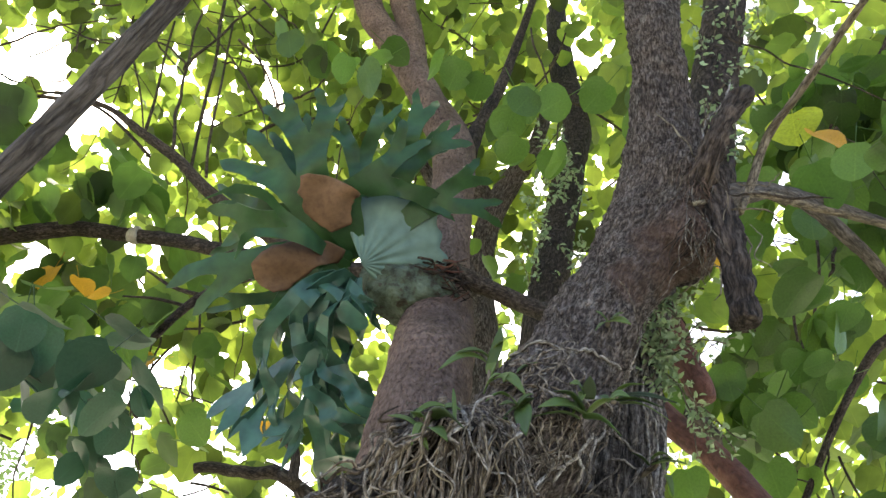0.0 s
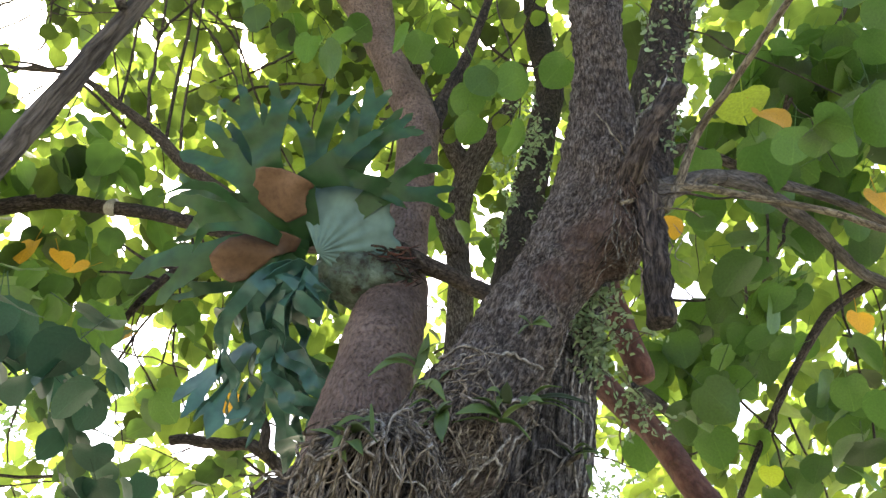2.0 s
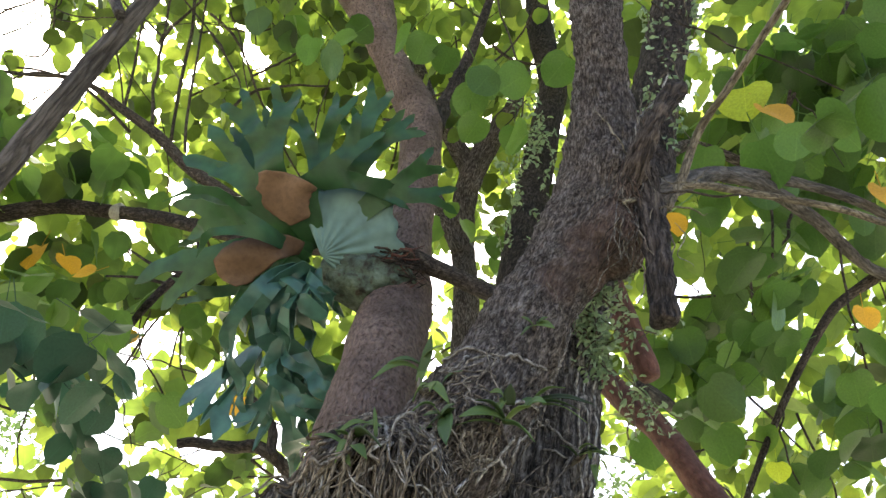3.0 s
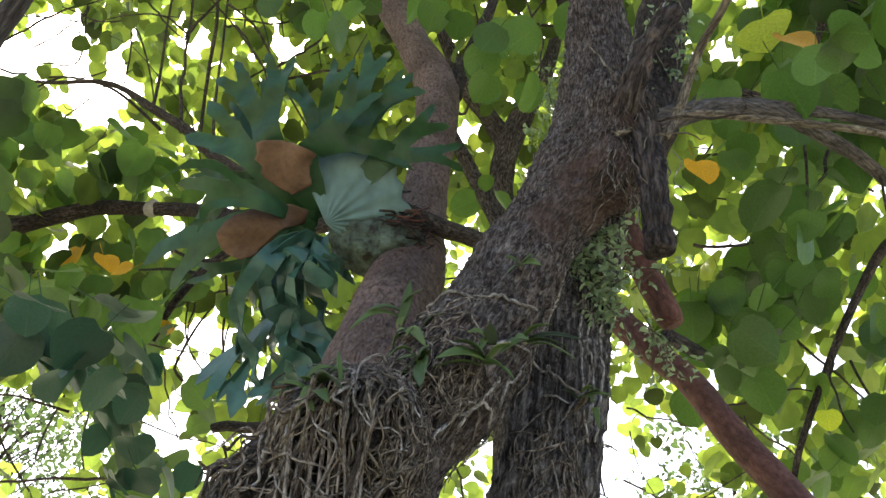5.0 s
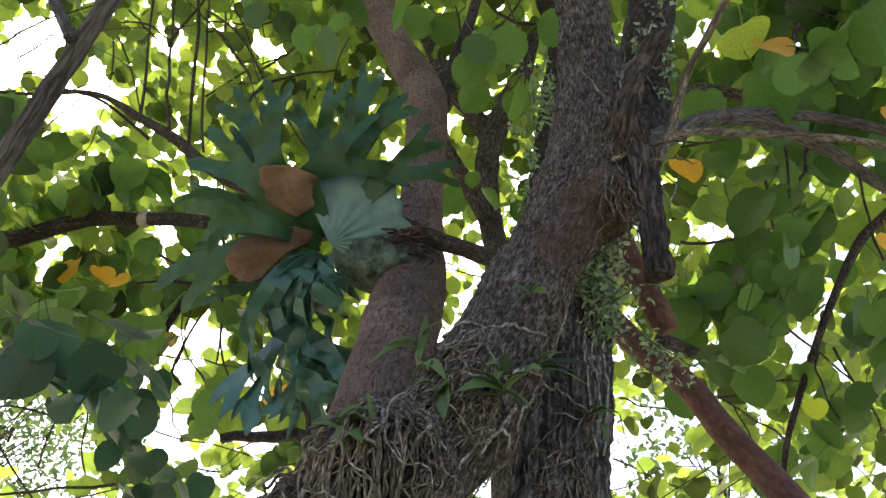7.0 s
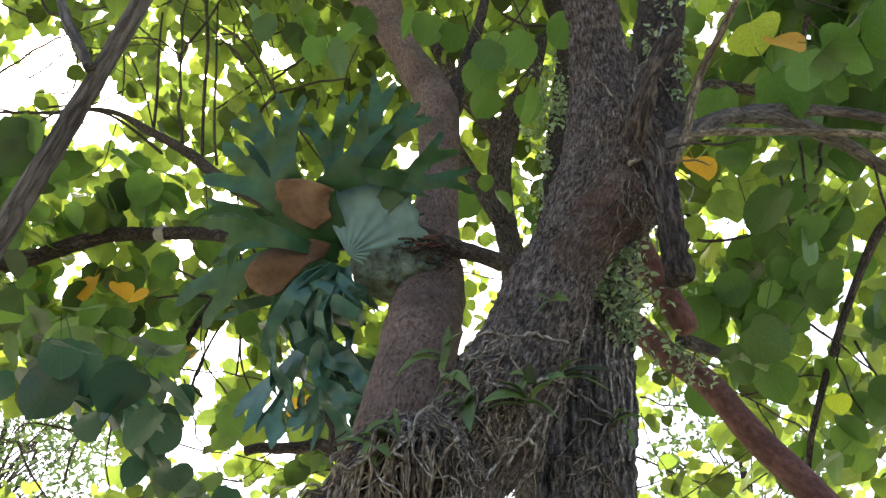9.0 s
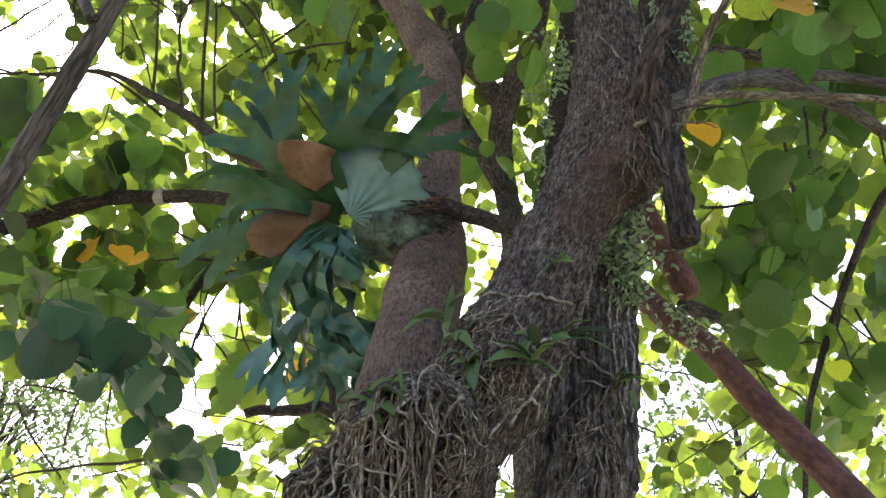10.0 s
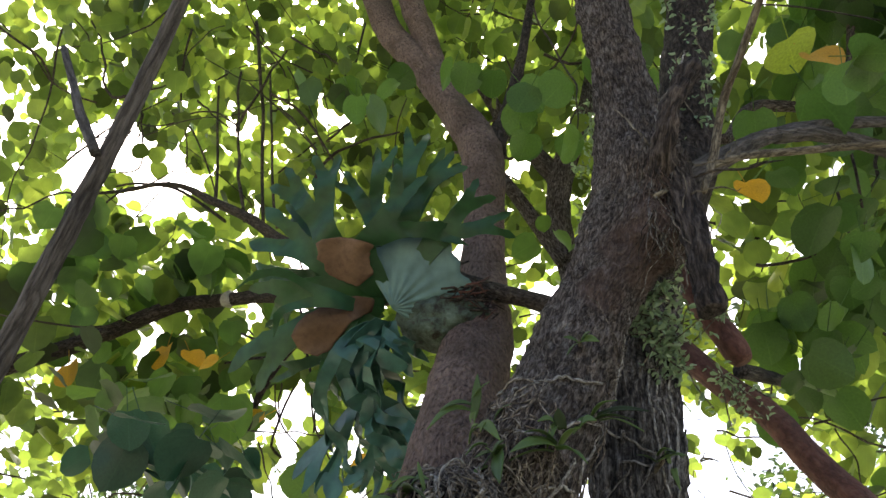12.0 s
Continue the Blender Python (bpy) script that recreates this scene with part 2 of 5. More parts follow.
# ---- building helpers ----


def mesh_object(name, bm, material, smooth=True):
    me = bpy.data.meshes.new(name)
    bm.to_mesh(me)
    bm.free()
    me.materials.append(material)
    if smooth:
        me.polygons.foreach_set("use_smooth", [True] * len(me.polygons))
    return new(name, me)


def part(name, bm, material, parent, label="", smooth=True):
    ob = mesh_object(name, bm, material, smooth)
    ob.parent = parent
    if label:
        ob["label"] = label
    return ob


def thing(name, label, category, at=(0, 0, 0), group=""):
    ob = new(name)
    ob.location = at
    ob.empty_display_size = 0.05
    return tagged(ob, label, category, group)


def spline(nodes, steps):
    """Catmull-Rom through nodes (x, y, z, radius)."""
    p = [np.array(v, float) for v in nodes]
    p = [2 * p[0] - p[1]] + p + [2 * p[-1] - p[-2]]
    res = []
    for i in range(1, len(p) - 2):
        a, b, c, d = p[i - 1:i + 3]
        for k in range(steps):
            t = k / steps
            res.append(0.5 * (2 * b + (c - a) * t + (2 * a - 5 * b + 4 * c - d) * t * t + (3 * b - a - 3 * c + d) * t ** 3))
    res.append(p[-2])
    return res


def tube(bm, nodes, steps=6, sides=12, rough=0.0, grain=18.0, cap=True):
    """A limb swept along its nodes, with an uneven surface."""
    pts = spline(nodes, steps)
    side = None
    rings = []
    lay = bm.verts.layers.float_vector.get("grain") or bm.verts.layers.float_vector.new("grain")
    run = 10 * noise.noise(Vector(pts[0][:3]) * 31.7)
    for i, q in enumerate(pts):
        c = Vector(q[:3])
        d = Vector(pts[min(i + 1, len(pts) - 1)][:3]) - Vector(pts[max(i - 1, 0)][:3])
        d.normalize()
        if side is None:
            side = d.orthogonal()
        side = (side - d * side.dot(d)).normalized()
        up = d.cross(side)
        ring = []
        for k in range(sides):
            a = 2 * math.pi * k / sides
            w = side * math.cos(a) + up * math.sin(a)
            r = max(q[3], 0.0006)
            if rough:
                r *= 1 + rough * noise.noise((c + w * r) * grain)
            v = bm.verts.new(c + w * r)
            v[lay] = (q[3] * math.cos(a), q[3] * math.sin(a), run)
            ring.append(v)
        run += float(np.linalg.norm(pts[min(i + 1, len(pts) - 1)][:3] - q[:3]))
        rings.append(ring)
    for r0, r1 in zip(rings, rings[1:]):
        for k in range(sides):
            bm.faces.new((r0[k], r0[(k + 1) % sides], r1[(k + 1) % sides], r1[k]))
    if cap:
        bm.faces.new(rings[0][::-1])
        bm.faces.new(rings[-1])
    return bm


def limb(name, nodes, material, parent, label="", steps=8, sides=14, rough=0.12, grain=18.0):
    return part(name, tube(bmesh.new(), nodes, steps, sides, rough, grain), material, parent, label)


def leaf_outline(n, tip=0.08, notch=0.1):
    """Round, heart-shaped blade of length 1 from its stalk at the origin along +y."""
    pts = []
    for i in range(n):
        a = 2 * math.pi * i / n
        x = 0.5 * math.sin(a)
        y = 0.46 - 0.5 * math.cos(a)
        c = math.cos(a)
        y += notch * max(0.0, c) ** 14 + tip * max(0.0, -c) ** 10
        pts.append((x, y))
    return pts


def leaf_mesh(name, n, rings, fold, droop, wave, seed):
    rs = random.Random(seed)
    out = leaf_outline(n, 0.05 + 0.06 * rs.random(), 0.08 + 0.08 * rs.random())
    bm = bmesh.new()
    uv = bm.loops.layers.uv.new("blade")
    ph = rs.random() * 6
    asym = rs.uniform(-0.06, 0.06)

    def put(x, y):
        r = math.hypot(x, y - 0.4)
        z = fold * abs(x) * 1.2 - droop * max(0, y - 0.15) ** 2 + wave * r * math.sin(3 * math.atan2(x, y - 0.4) + ph)
        return bm.verts.new((x + asym * y, y, z))
    mid = put(0, 0.4)
    loops_ = []
    for j in range(1, rings + 1):
        f = j / rings
        loops_.append([put(x * f, 0.4 + (y - 0.4) * f) for x, y in out])
    for k in range(n):
        bm.faces.new((mid, loops_[0][k], loops_[0][(k + 1) % n]))
        for a, b in zip(loops_, loops_[1:]):
            bm.faces.new((a[k], b[k], b[(k + 1) % n], a[(k + 1) % n]))
    if rings > 1:
        ends = [[bm.verts.new((w * math.cos(2.1 * k), y, z + w * math.sin(2.1 * k))) for k in range(3)] for y, z, w in ((0.08, 0.0, 0.013), (-0.5, 0.12, 0.013))]
        for k in range(3):
            bm.faces.new((ends[0][k], ends[0][(k + 1) % 3], ends[1][(k + 1) % 3], ends[1][k]))
    for f in bm.faces:
        for lp in f.loops:
            lp[uv].uv = (lp.vert.co.x + 0.5, lp.vert.co.y)
    me = bpy.data.meshes.new(name)
    bm.to_mesh(me)
    bm.free()
    me.polygons.foreach_set("use_smooth", [True] * len(me.polygons))
    return me


def join_copies(name, meshes, placed, material, parent=None):
    """Many leaves as one mesh. placed: (which, matrix)."""
    cos, faces, uvs = [], [], []
    base = 0
    data = []
    for me in meshes:
        v = np.array([q.co[:] for q in me.vertices])
        data.append((v, [tuple(p.vertices) for p in me.polygons], [tuple(u.uv) for u in me.uv_layers[0].data]))
    for which, m in placed:
        v, f, u = data[which]
        mm = np.array(m)
        cos.append(v @ mm[:3, :3].T + mm[:3, 3])
        faces.extend([tuple(i + base for i in q) for q in f])
        uvs.extend(u)
        base += len(v)
    me = bpy.data.meshes.new(name)
    me.from_pydata(np.concatenate(cos).tolist(), [], faces)
    lay = me.uv_layers.new(name="blade")
    lay.data.foreach_set("uv", np.array(uvs, dtype=np.float32).ravel())
    me.polygons.foreach_set("use_smooth", [True] * len(me.polygons))
    me.materials.append(material)
    ob = new(name, me)
    ob.parent = parent
    return tagged(ob, kind="stuff")


def leaf_pose(p, size, yaw, pitch, roll):
    return Matrix.Translation(p) @ Euler((radians(pitch), radians(roll), radians(yaw)), "XYZ").to_matrix().to_4x4() @ Matrix.Scale(size, 4)

# ---- ground ----
bm = bmesh.new()
G = 48
grid = [[None] * (G + 1) for _ in range(G + 1)]
for i in range(G + 1):
    for j in range(G + 1):
        x, y = ((2 * i / G - 1) ** 3) * 600, ((2 * j / G - 1) ** 3) * 600
        grid[i][j] = bm.verts.new((x, y, 0.25 * noise.noise(Vector((x, y, 0)) * 0.12)))
for i in range(G):
    for j in range(G):
        bm.faces.new((grid[i][j], grid[i + 1][j], grid[i + 1][j + 1], grid[i][j + 1]))
ground = tagged(mesh_object("ground", bm, GROUND), "patchy grass and bare brown soil under the tree", "ground", kind="structure")

# ---- the tree: stems and limbs ----
tree = thing("tree", "old grey-barked tree with round heart-shaped green leaves", "tree", (0, 0, 0))

MAIN = [(0.02, 1.52, -0.1, 0.42), (0.0, 1.5, 0.7, 0.33), (-0.03, 1.44, 1.5, 0.27), (-0.06, 1.38, 1.88, 0.17), (-0.045, 1.33, 2.08, 0.112), (0.003, 1.325, 2.2, 0.093), (0.075, 1.335, 2.3, 0.098),
        (0.137, 1.385, 2.45, 0.08), (0.205, 1.44, 2.64, 0.074), (0.28, 1.48, 2.79, 0.09), (0.338, 1.5, 2.95, 0.1),
        (0.346, 1.49, 3.12, 0.077), (0.343, 1.475, 3.29, 0.064), (0.334, 1.46, 3.5, 0.06), (0.318, 1.46, 3.93, 0.058), (0.26, 1.5, 4.6, 0.05)]
REAR = [(0.16, 1.5, 1.5, 0.2), (0.185, 1.59, 2.0, 0.105), (0.213, 1.605, 2.22, 0.089), (0.23, 1.625, 2.4, 0.092), (0.243, 1.68, 2.6, 0.096), (0.27, 1.74, 2.76, 0.092), (0.32, 1.68, 2.95, 0.08)]
SECOND = [(0.37, 1.52, 2.9, 0.09), (0.43, 1.58, 3.02, 0.076), (0.459, 1.62, 3.132, 0.07), (0.495, 1.65, 3.377, 0.064), (0.553, 1.7, 3.671, 0.062), (0.624, 1.75, 4.108, 0.06), (0.7, 1.8, 4.8, 0.05)]
STUB = [(0.405, 1.45, 2.96, 0.05), (0.425, 1.41, 2.85, 0.034), (0.432, 1.37, 2.72, 0.028), (0.431, 1.348, 2.62, 0.0265), (0.43, 1.338, 2.545, 0.0255), (0.43, 1.336, 2.53, 0.022)]
SNAG = [(0.385, 1.42, 2.9, 0.04), (0.412, 1.36, 2.96, 0.026), (0.445, 1.35, 3.05, 0.023), (0.48, 1.365, 3.12, 0.024), (0.503, 1.37, 3.16, 0.019), (0.508, 1.372, 3.172, 0.008)]
bm = bmesh.new()
for nodes in (MAIN, REAR):
    tube(bm, nodes, 8, 24)
for c, r in (((0.355, 1.48, 2.96), 0.1), ((0.385, 1.46, 2.885), 0.07), ((0.352, 1.45, 2.785), 0.072), ((-0.045, 1.245, 2.155), 0.112), ((-0.12, 1.31, 2.06), 0.14), ((-0.1, 1.32, 2.0), 0.15), ((-0.17, 1.36, 1.9), 0.18), ((0.08, 1.48, 1.75), 0.24), ((0.11, 1.54, 2.03), 0.09), ((0.11, 1.54, 1.98), 0.13)):
    bmesh.ops.create_icosphere(bm, subdivisions=3, radius=r, matrix=Matrix.Translation(c))
rough_trunk = mesh_object("trunk_form", bm, BARK)
md = rough_trunk.modifiers.new("Remesh", "REMESH")
md.mode, md.voxel_size = "VOXEL", 0.008
sm = rough_trunk.modifiers.new("Smooth", "SMOOTH")
sm.iterations = 5
made = bpy.data.meshes.new_from_object(rough_trunk.evaluated_get(bpy.context.evaluated_depsgraph_get()))
bpy.data.objects.remove(rough_trunk)
made.name = "trunk"
count = len(made.vertices)
co = np.empty(count * 3)
no = np.empty(count * 3)
made.vertices.foreach_get("co", co)
made.vertex_normals.foreach_get("vector", no)
co, no = co.reshape(-1, 3), no.reshape(-1, 3)
# a fold of bark slants up across the trunk into the knot
FOLD_LOW, FOLD = Vector((0.17, 1.28, 2.63)), Vector((0.24, 0.03, 0.13))
for i in range(count):
    p = Vector(co[i])
    ridge = noise.noise(Vector((p.x * 42 + 0.8 * noise.noise(p * 8), p.y * 42, p.z * 9 + noise.noise(p * 11))))
    lump = noise.noise(p * 9.0)
    fine = noise.noise(Vector((p.x * 90, p.y * 90, p.z * 75)))
    u = min(1.0, max(0.0, (p - FOLD_LOW).dot(FOLD) / FOLD.length_squared))
    swell = 0.02 * u ** 0.5 * math.exp(-((p - FOLD_LOW - FOLD * u).length / 0.045) ** 2)
    co[i] += no[i] * (swell + 0.006 * (1 - abs(ridge) * 2.4) + 0.011 * lump + 0.006 * fine + 0.010 * (0.35 - abs(noise.noise(p * 30 + Vector((0, 0, 4))))))
made.vertices.foreach_set("co", co.ravel())
# the bark's grain runs along each limb
axis, frames, owner = [], [], []
for nodes in (MAIN, REAR):
    pts = [q for q in spline(nodes, 16)]
    side, run = None, len(axis) * 0.37
    for i, q in enumerate(pts):
        d = Vector((pts[min(i + 1, len(pts) - 1)] - pts[max(i - 1, 0)])[:3]).normalized()
        side = d.orthogonal() if side is None else side
        side = (side - d * side.dot(d)).normalized()
        axis.append(q)
        owner.append(nodes is REAR)
        frames.append((*side, *d.cross(side), *d, run))
        run += float(np.linalg.norm((pts[min(i + 1, len(pts) - 1)] - q)[:3]))
axis, frames = np.array(axis), np.array(frames)
owner = np.array(owner)
rear_skin = np.zeros(count, dtype=bool)
grain = np.empty((count, 3), dtype=np.float32)
for i in range(0, count, 4000):
    d = co[i:i + 4000, None, :] - axis[None, :, :3]
    k = (np.linalg.norm(d, axis=2) - axis[None, :, 3]).argmin(axis=1)
    dd = d[np.arange(len(k)), k]
    f = frames[k]
    rear_skin[i:i + 4000] = owner[k] & (co[i:i + 4000, 1] > 1.5)
    grain[i:i + 4000] = np.stack([(dd * f[:, 0:3]).sum(1), (dd * f[:, 3:6]).sum(1), f[:, 9] + (dd * f[:, 6:9]).sum(1)], axis=1)
made.attributes.new("grain", "FLOAT_VECTOR", "POINT").data.foreach_set("vector", grain.ravel())
# rubbed, reddish skin where the outer bark has come away
bare = np.zeros(count, dtype=np.float32)
for c, r in (((0.2, 1.3, 2.64), 0.035), ((0.27, 1.3, 2.67), 0.045), ((0.34, 1.3, 2.71), 0.055), ((0.39, 1.31, 2.745), 0.05), ((0.25, 1.36, 2.64), 0.05), ((0.32, 1.4, 2.72), 0.075), ((0.37, 1.44, 2.79), 0.075), ((0.43, 1.385, 2.70), 0.06), ((0.435, 1.38, 2.62), 0.06), ((0.44, 1.42, 2.8), 0.07), ((0.435, 1.4, 2.9), 0.06)):
    bare = np.maximum(bare, np.clip(1.35 - np.linalg.norm(co - np.array(c), axis=1) / r, 0, 0.5))
made.attributes.new("bare", "FLOAT", "POINT").data.foreach_set("value", bare)
made.polygons.foreach_set("use_smooth", [True] * len(made.polygons))
made.materials.append(BARK_REAR)
made.polygons.foreach_set("material_index", [int(rear_skin[list(p.vertices)].all()) for p in made.polygons])
trunk = new("trunk", made)
trunk.parent = tree
trunk["label"] = "rough grey fibrous trunk with a swollen knot"

limb("stub", STUB, BARK_STUB, tree, "dark hanging stub with a broken end", 10, 24, 0.35, 40)
limb("snag", SNAG, BARK_STUB, tree, "splintered grey snag above the knot", 10, 20, 0.4, 45)
# dark brown bark that also carries the shade behind the knot in its colour
limb("stem", SECOND, BARK_DARK, tree, "dark upright stem behind the knot", 10, 20, 0.12, 22)
limb("stem", [(-0.1, 1.42, 1.9, 0.12), (-0.135, 1.5, 2.25, 0.1), (-0.147, 1.7, 2.594, 0.095), (-0.172, 1.98, 2.933, 0.094), (-0.185, 2.1, 3.194, 0.074), (-0.195, 2.2, 3.476, 0.068), (-0.238, 2.4, 3.98, 0.078), (-0.38, 2.5, 4.36, 0.068),
                 (-0.57, 2.6, 4.8, 0.066), (-0.75, 2.7, 5.2, 0.066), (-0.95, 2.85, 6.0, 0.08)], BARK_BROWN, tree, "smooth brown stem with dark pits", 10, 22, 0.09, 14)
limb("limb", [(-0.45, 2.55, 4.55, 0.06), (-0.5, 2.6, 4.85, 0.055), (-0.62, 2.68, 5.4, 0.06), (-0.6, 2.7, 6.2, 0.05)], BARK_BROWN, tree)
limb("limb", [(-0.2, 2.42, 3.98, 0.05), (-0.16, 2.46, 4.15, 0.03), (-0.1, 2.5, 4.4, 0.024), (-0.05, 2.55, 4.7, 0.02), (0.05, 2.6, 5.3, 0.015)], BARK_DARK, tree, "thin dark twig")
limb("limb", [(0.345, 1.85, 3.12, 0.033), (0.368, 1.9, 3.047, 0.035), (0.411, 1.93, 2.928, 0.036), (0.453, 1.95, 2.824, 0.035), (0.478, 1.95, 2.754, 0.032), (0.487, 1.95, 2.73, 0.024)], BARK_RED, tree, "smooth reddish brown hanging stub", 8, 16, 0.08, 18)
limb("limb", [(0.2, 2.15, 3.1, 0.038), (0.353, 2.15, 2.878, 0.036), (0.443, 2.1, 2.736, 0.034), (0.515, 2.03, 2.625, 0.033), (0.585, 1.9, 2.43, 0.033), (0.665, 1.8, 2.26, 0.033), (0.76, 1.65, 2.02, 0.034)], BARK_RED, tree, "smooth reddish brown branch slanting down", 8, 18, 0.06, 14)
limb("limb", [(0.48, 2.1, 2.78, 0.022), (0.58, 2.3, 2.83, 0.017), (0.66, 2.5, 2.88, 0.014)], BARK_DULL, tree, "short broken stub")
limb("limb", [(-0.268, 1.955, 3.172, 0.009), (-0.235, 1.95, 3.147, 0.018), (-0.131, 1.95, 3.073, 0.025), (-0.022, 1.945, 3.014, 0.023), (0.098, 1.9, 2.93, 0.024), (0.19, 1.75, 2.82, 0.026), (0.24, 1.55, 2.74, 0.028)], TWIG, tree, "dead brown branch stub", 8, 12, 0.15, 30)
limb("limb", [(-0.25, 1.95, 3.165, 0.006), (-0.225, 1.97, 3.19, 0.005), (-0.195, 2.0, 3.215, 0.003)], BARK_DARK, tree, "short dark twig", 4, 6)
limb("limb", [(-0.4, 2.45, 3.45, 0.03), (-0.75, 2.6, 3.56, 0.03), (-1.051, 2.75, 3.721, 0.03), (-1.384, 2.9, 3.894, 0.029), (-1.631, 3.0, 3.99, 0.031), (-1.947, 3.05, 4.056, 0.035), (-2.192, 3.05, 4.007, 0.038), (-2.384, 3.05, 3.968, 0.04), (-2.9, 3.05, 3.9, 0.043), (-4.2, 3.0, 3.7, 0.06)],
     BARK_DARK, tree, "long dark bough under the leaves")
limb("limb", [(0.11, 0.44, 3.46, 0.007), (0.018, 0.48, 3.281, 0.0085), (-0.152, 0.566, 2.95, 0.0105), (-0.322, 0.648, 2.622, 0.0135), (-0.505, 0.72, 2.297, 0.0165), (-0.688, 0.785, 1.972, 0.018), (-1.0, 0.9, 1.4, 0.024), (-1.6, 1.1, 0.5, 0.027), (-1.8, 1.2, -0.1, 0.03)], BARK_DULL, tree, "slender grey fissured bough", 14, 14, 0.2, 40)
limb("limb", [(-0.353, 0.640, 2.560, 0.0080), (-0.387, 0.650, 2.619, 0.0085), (-0.433, 0.670, 2.694, 0.0080), (-0.480, 0.690, 2.785, 0.0070), (-0.557, 0.720, 2.930, 0.0060)], BARK_DULL, tree)
limb("limb", [(-0.8, 2.9, 3.8, 0.035), (-1.314, 2.95, 4.187, 0.03), (-1.537, 2.95, 4.399, 0.026), (-1.767, 2.95, 4.571, 0.022), (-1.941, 2.95, 4.706, 0.015), (-2.105, 2.95, 4.77, 0.012), (-2.325, 2.95, 4.787, 0.01), (-2.7, 3.0, 4.9, 0.007)], TWIG, tree, "dark arching twig", 6, 8)
limb("limb", [(-0.85, 2.7, 3.62, 0.02), (-1.03, 2.75, 3.6, 0.018), (-1.17, 2.75, 3.495, 0.017), (-1.27, 2.75, 3.335, 0.014), (-1.33, 2.78, 3.2, 0.01)], BARK_DARK, tree, "crooked dark twig under the bough", 6, 8, 0.15, 30)
limb("limb", [(-1.14, 2.75, 3.52, 0.009), (-1.27, 2.76, 3.56, 0.007), (-1.4, 2.77, 3.64, 0.004)], BARK_DARK, tree, "", 5, 6)
limb("limb", [(-1.19, 2.75, 3.47, 0.008), (-1.31, 2.74, 3.49, 0.006), (-1.43, 2.72, 3.48, 0.004)], BARK_DARK, tree, "", 5, 6)
limb("limb", [(-1.1, 2.75, 3.55, 0.008), (-1.12, 2.76, 3.66, 0.006), (-1.17, 2.76, 3.78, 0.004)], BARK_DARK, tree, "", 5, 6)
# standing stems behind
limb("stem", [(0.0, 4.0, 0.0, 0.12), (-0.1, 3.95, 2.6, 0.1), (-0.145, 3.9, 4.078, 0.068), (-0.178, 3.9, 4.393, 0.064), (-0.187, 3.8, 4.655, 0.066), (-0.142, 3.75, 4.879, 0.068), (0.0, 3.7, 5.176, 0.056), (0.053, 3.7, 5.293, 0.045), (0.12, 3.7, 5.6, 0.035)], BARK, tree, "forked grey stem behind")
limb("limb", [(-0.142, 3.77, 4.85, 0.06), (-0.255, 3.7, 5.034, 0.05), (-0.362, 3.6, 5.148, 0.042), (-0.5, 3.5, 5.5, 0.035)], BARK, tree)
limb("limb", [(-0.19, 3.85, 4.40, 0.045), (-0.339, 3.8, 4.714, 0.04), (-0.413, 3.7, 4.841, 0.036), (-0.6, 3.6, 5.2, 0.03)], BARK, tree)
limb("stem", [(0.0, 3.1, 0.0, 0.16), (0.07, 3.05, 2.8, 0.09), (0.11, 3.0, 3.56, 0.08), (0.145, 3.05, 3.9, 0.078), (0.185, 3.2, 4.33, 0.078), (0.235, 3.3, 4.78, 0.076), (0.275, 3.4, 5.2, 0.075), (0.2, 3.5, 5.7, 0.075), (0.15, 3.6, 6.4, 0.06)], BARK_DARK, tree, "mossy dark stem wrapped in creeper", 8, 18)
# right-hand boughs
limb("limb", [(0.38, 1.45, 2.86, 0.045), (0.43, 1.44, 2.90, 0.034), (0.542, 1.56, 3.043, 0.024), (0.663, 1.75, 3.224, 0.02), (0.831, 1.95, 3.383, 0.017), (1.018, 2.1, 3.468, 0.016), (1.182, 2.2, 3.493, 0.016), (1.508, 2.4, 3.516, 0.016), (2.6, 2.9, 3.6, 0.014)], BARK_DULL, tree, "bough forking off the knot", 8, 14, 0.15, 30)
limb("limb", [(0.68, 1.77, 3.235, 0.02), (0.78, 1.88, 3.31, 0.022), (0.92, 2.07, 3.40, 0.022), (1.1, 2.3, 3.47, 0.021), (1.316, 2.6, 3.545, 0.021), (1.52, 2.8, 3.6, 0.021), (2.4, 3.5, 3.8, 0.018)], BARK_DULL, tree, "", 8, 14, 0.15, 30)
limb("limb", [(0.37, 1.37, 2.83, 0.005), (0.535, 1.5, 2.983, 0.009), (0.699, 1.62, 3.058, 0.009), (0.944, 1.75, 3.116, 0.009), (1.183, 1.9, 3.167, 0.009), (1.8, 2.2, 3.3, 0.008)], PALE_TWIG, tree, "long pale bare shoot", 8, 8)
limb("limb", [(1.42, 2.75, 3.58, 0.021), (1.30, 2.76, 3.49, 0.019), (1.218, 2.75, 3.397, 0.0165), (1.08, 2.78, 3.162, 0.0135), (0.931, 2.8, 2.857, 0.0115), (0.86, 2.8, 2.672, 0.0095), (0.8, 2.8, 2.4, 0.008)], TWIG, tree, "drooping dark twig", 8, 10)
limb("limb", [(0.6, 2.3, 3.7, 0.018), (0.633, 2.4, 3.791, 0.019), (0.725, 2.5, 3.971, 0.023), (0.841, 2.55, 3.998, 0.021), (1.0, 2.6, 3.963, 0.018), (1.093, 2.6, 3.922, 0.015), (1.4, 2.7, 3.9, 0.01)], BARK, tree, "lichen-blotched grey twig", 8, 10)
pale_vine = thing("vine", "bare pale woody vine climbing from the knot", "vine", (0.465, 1.4, 2.838))
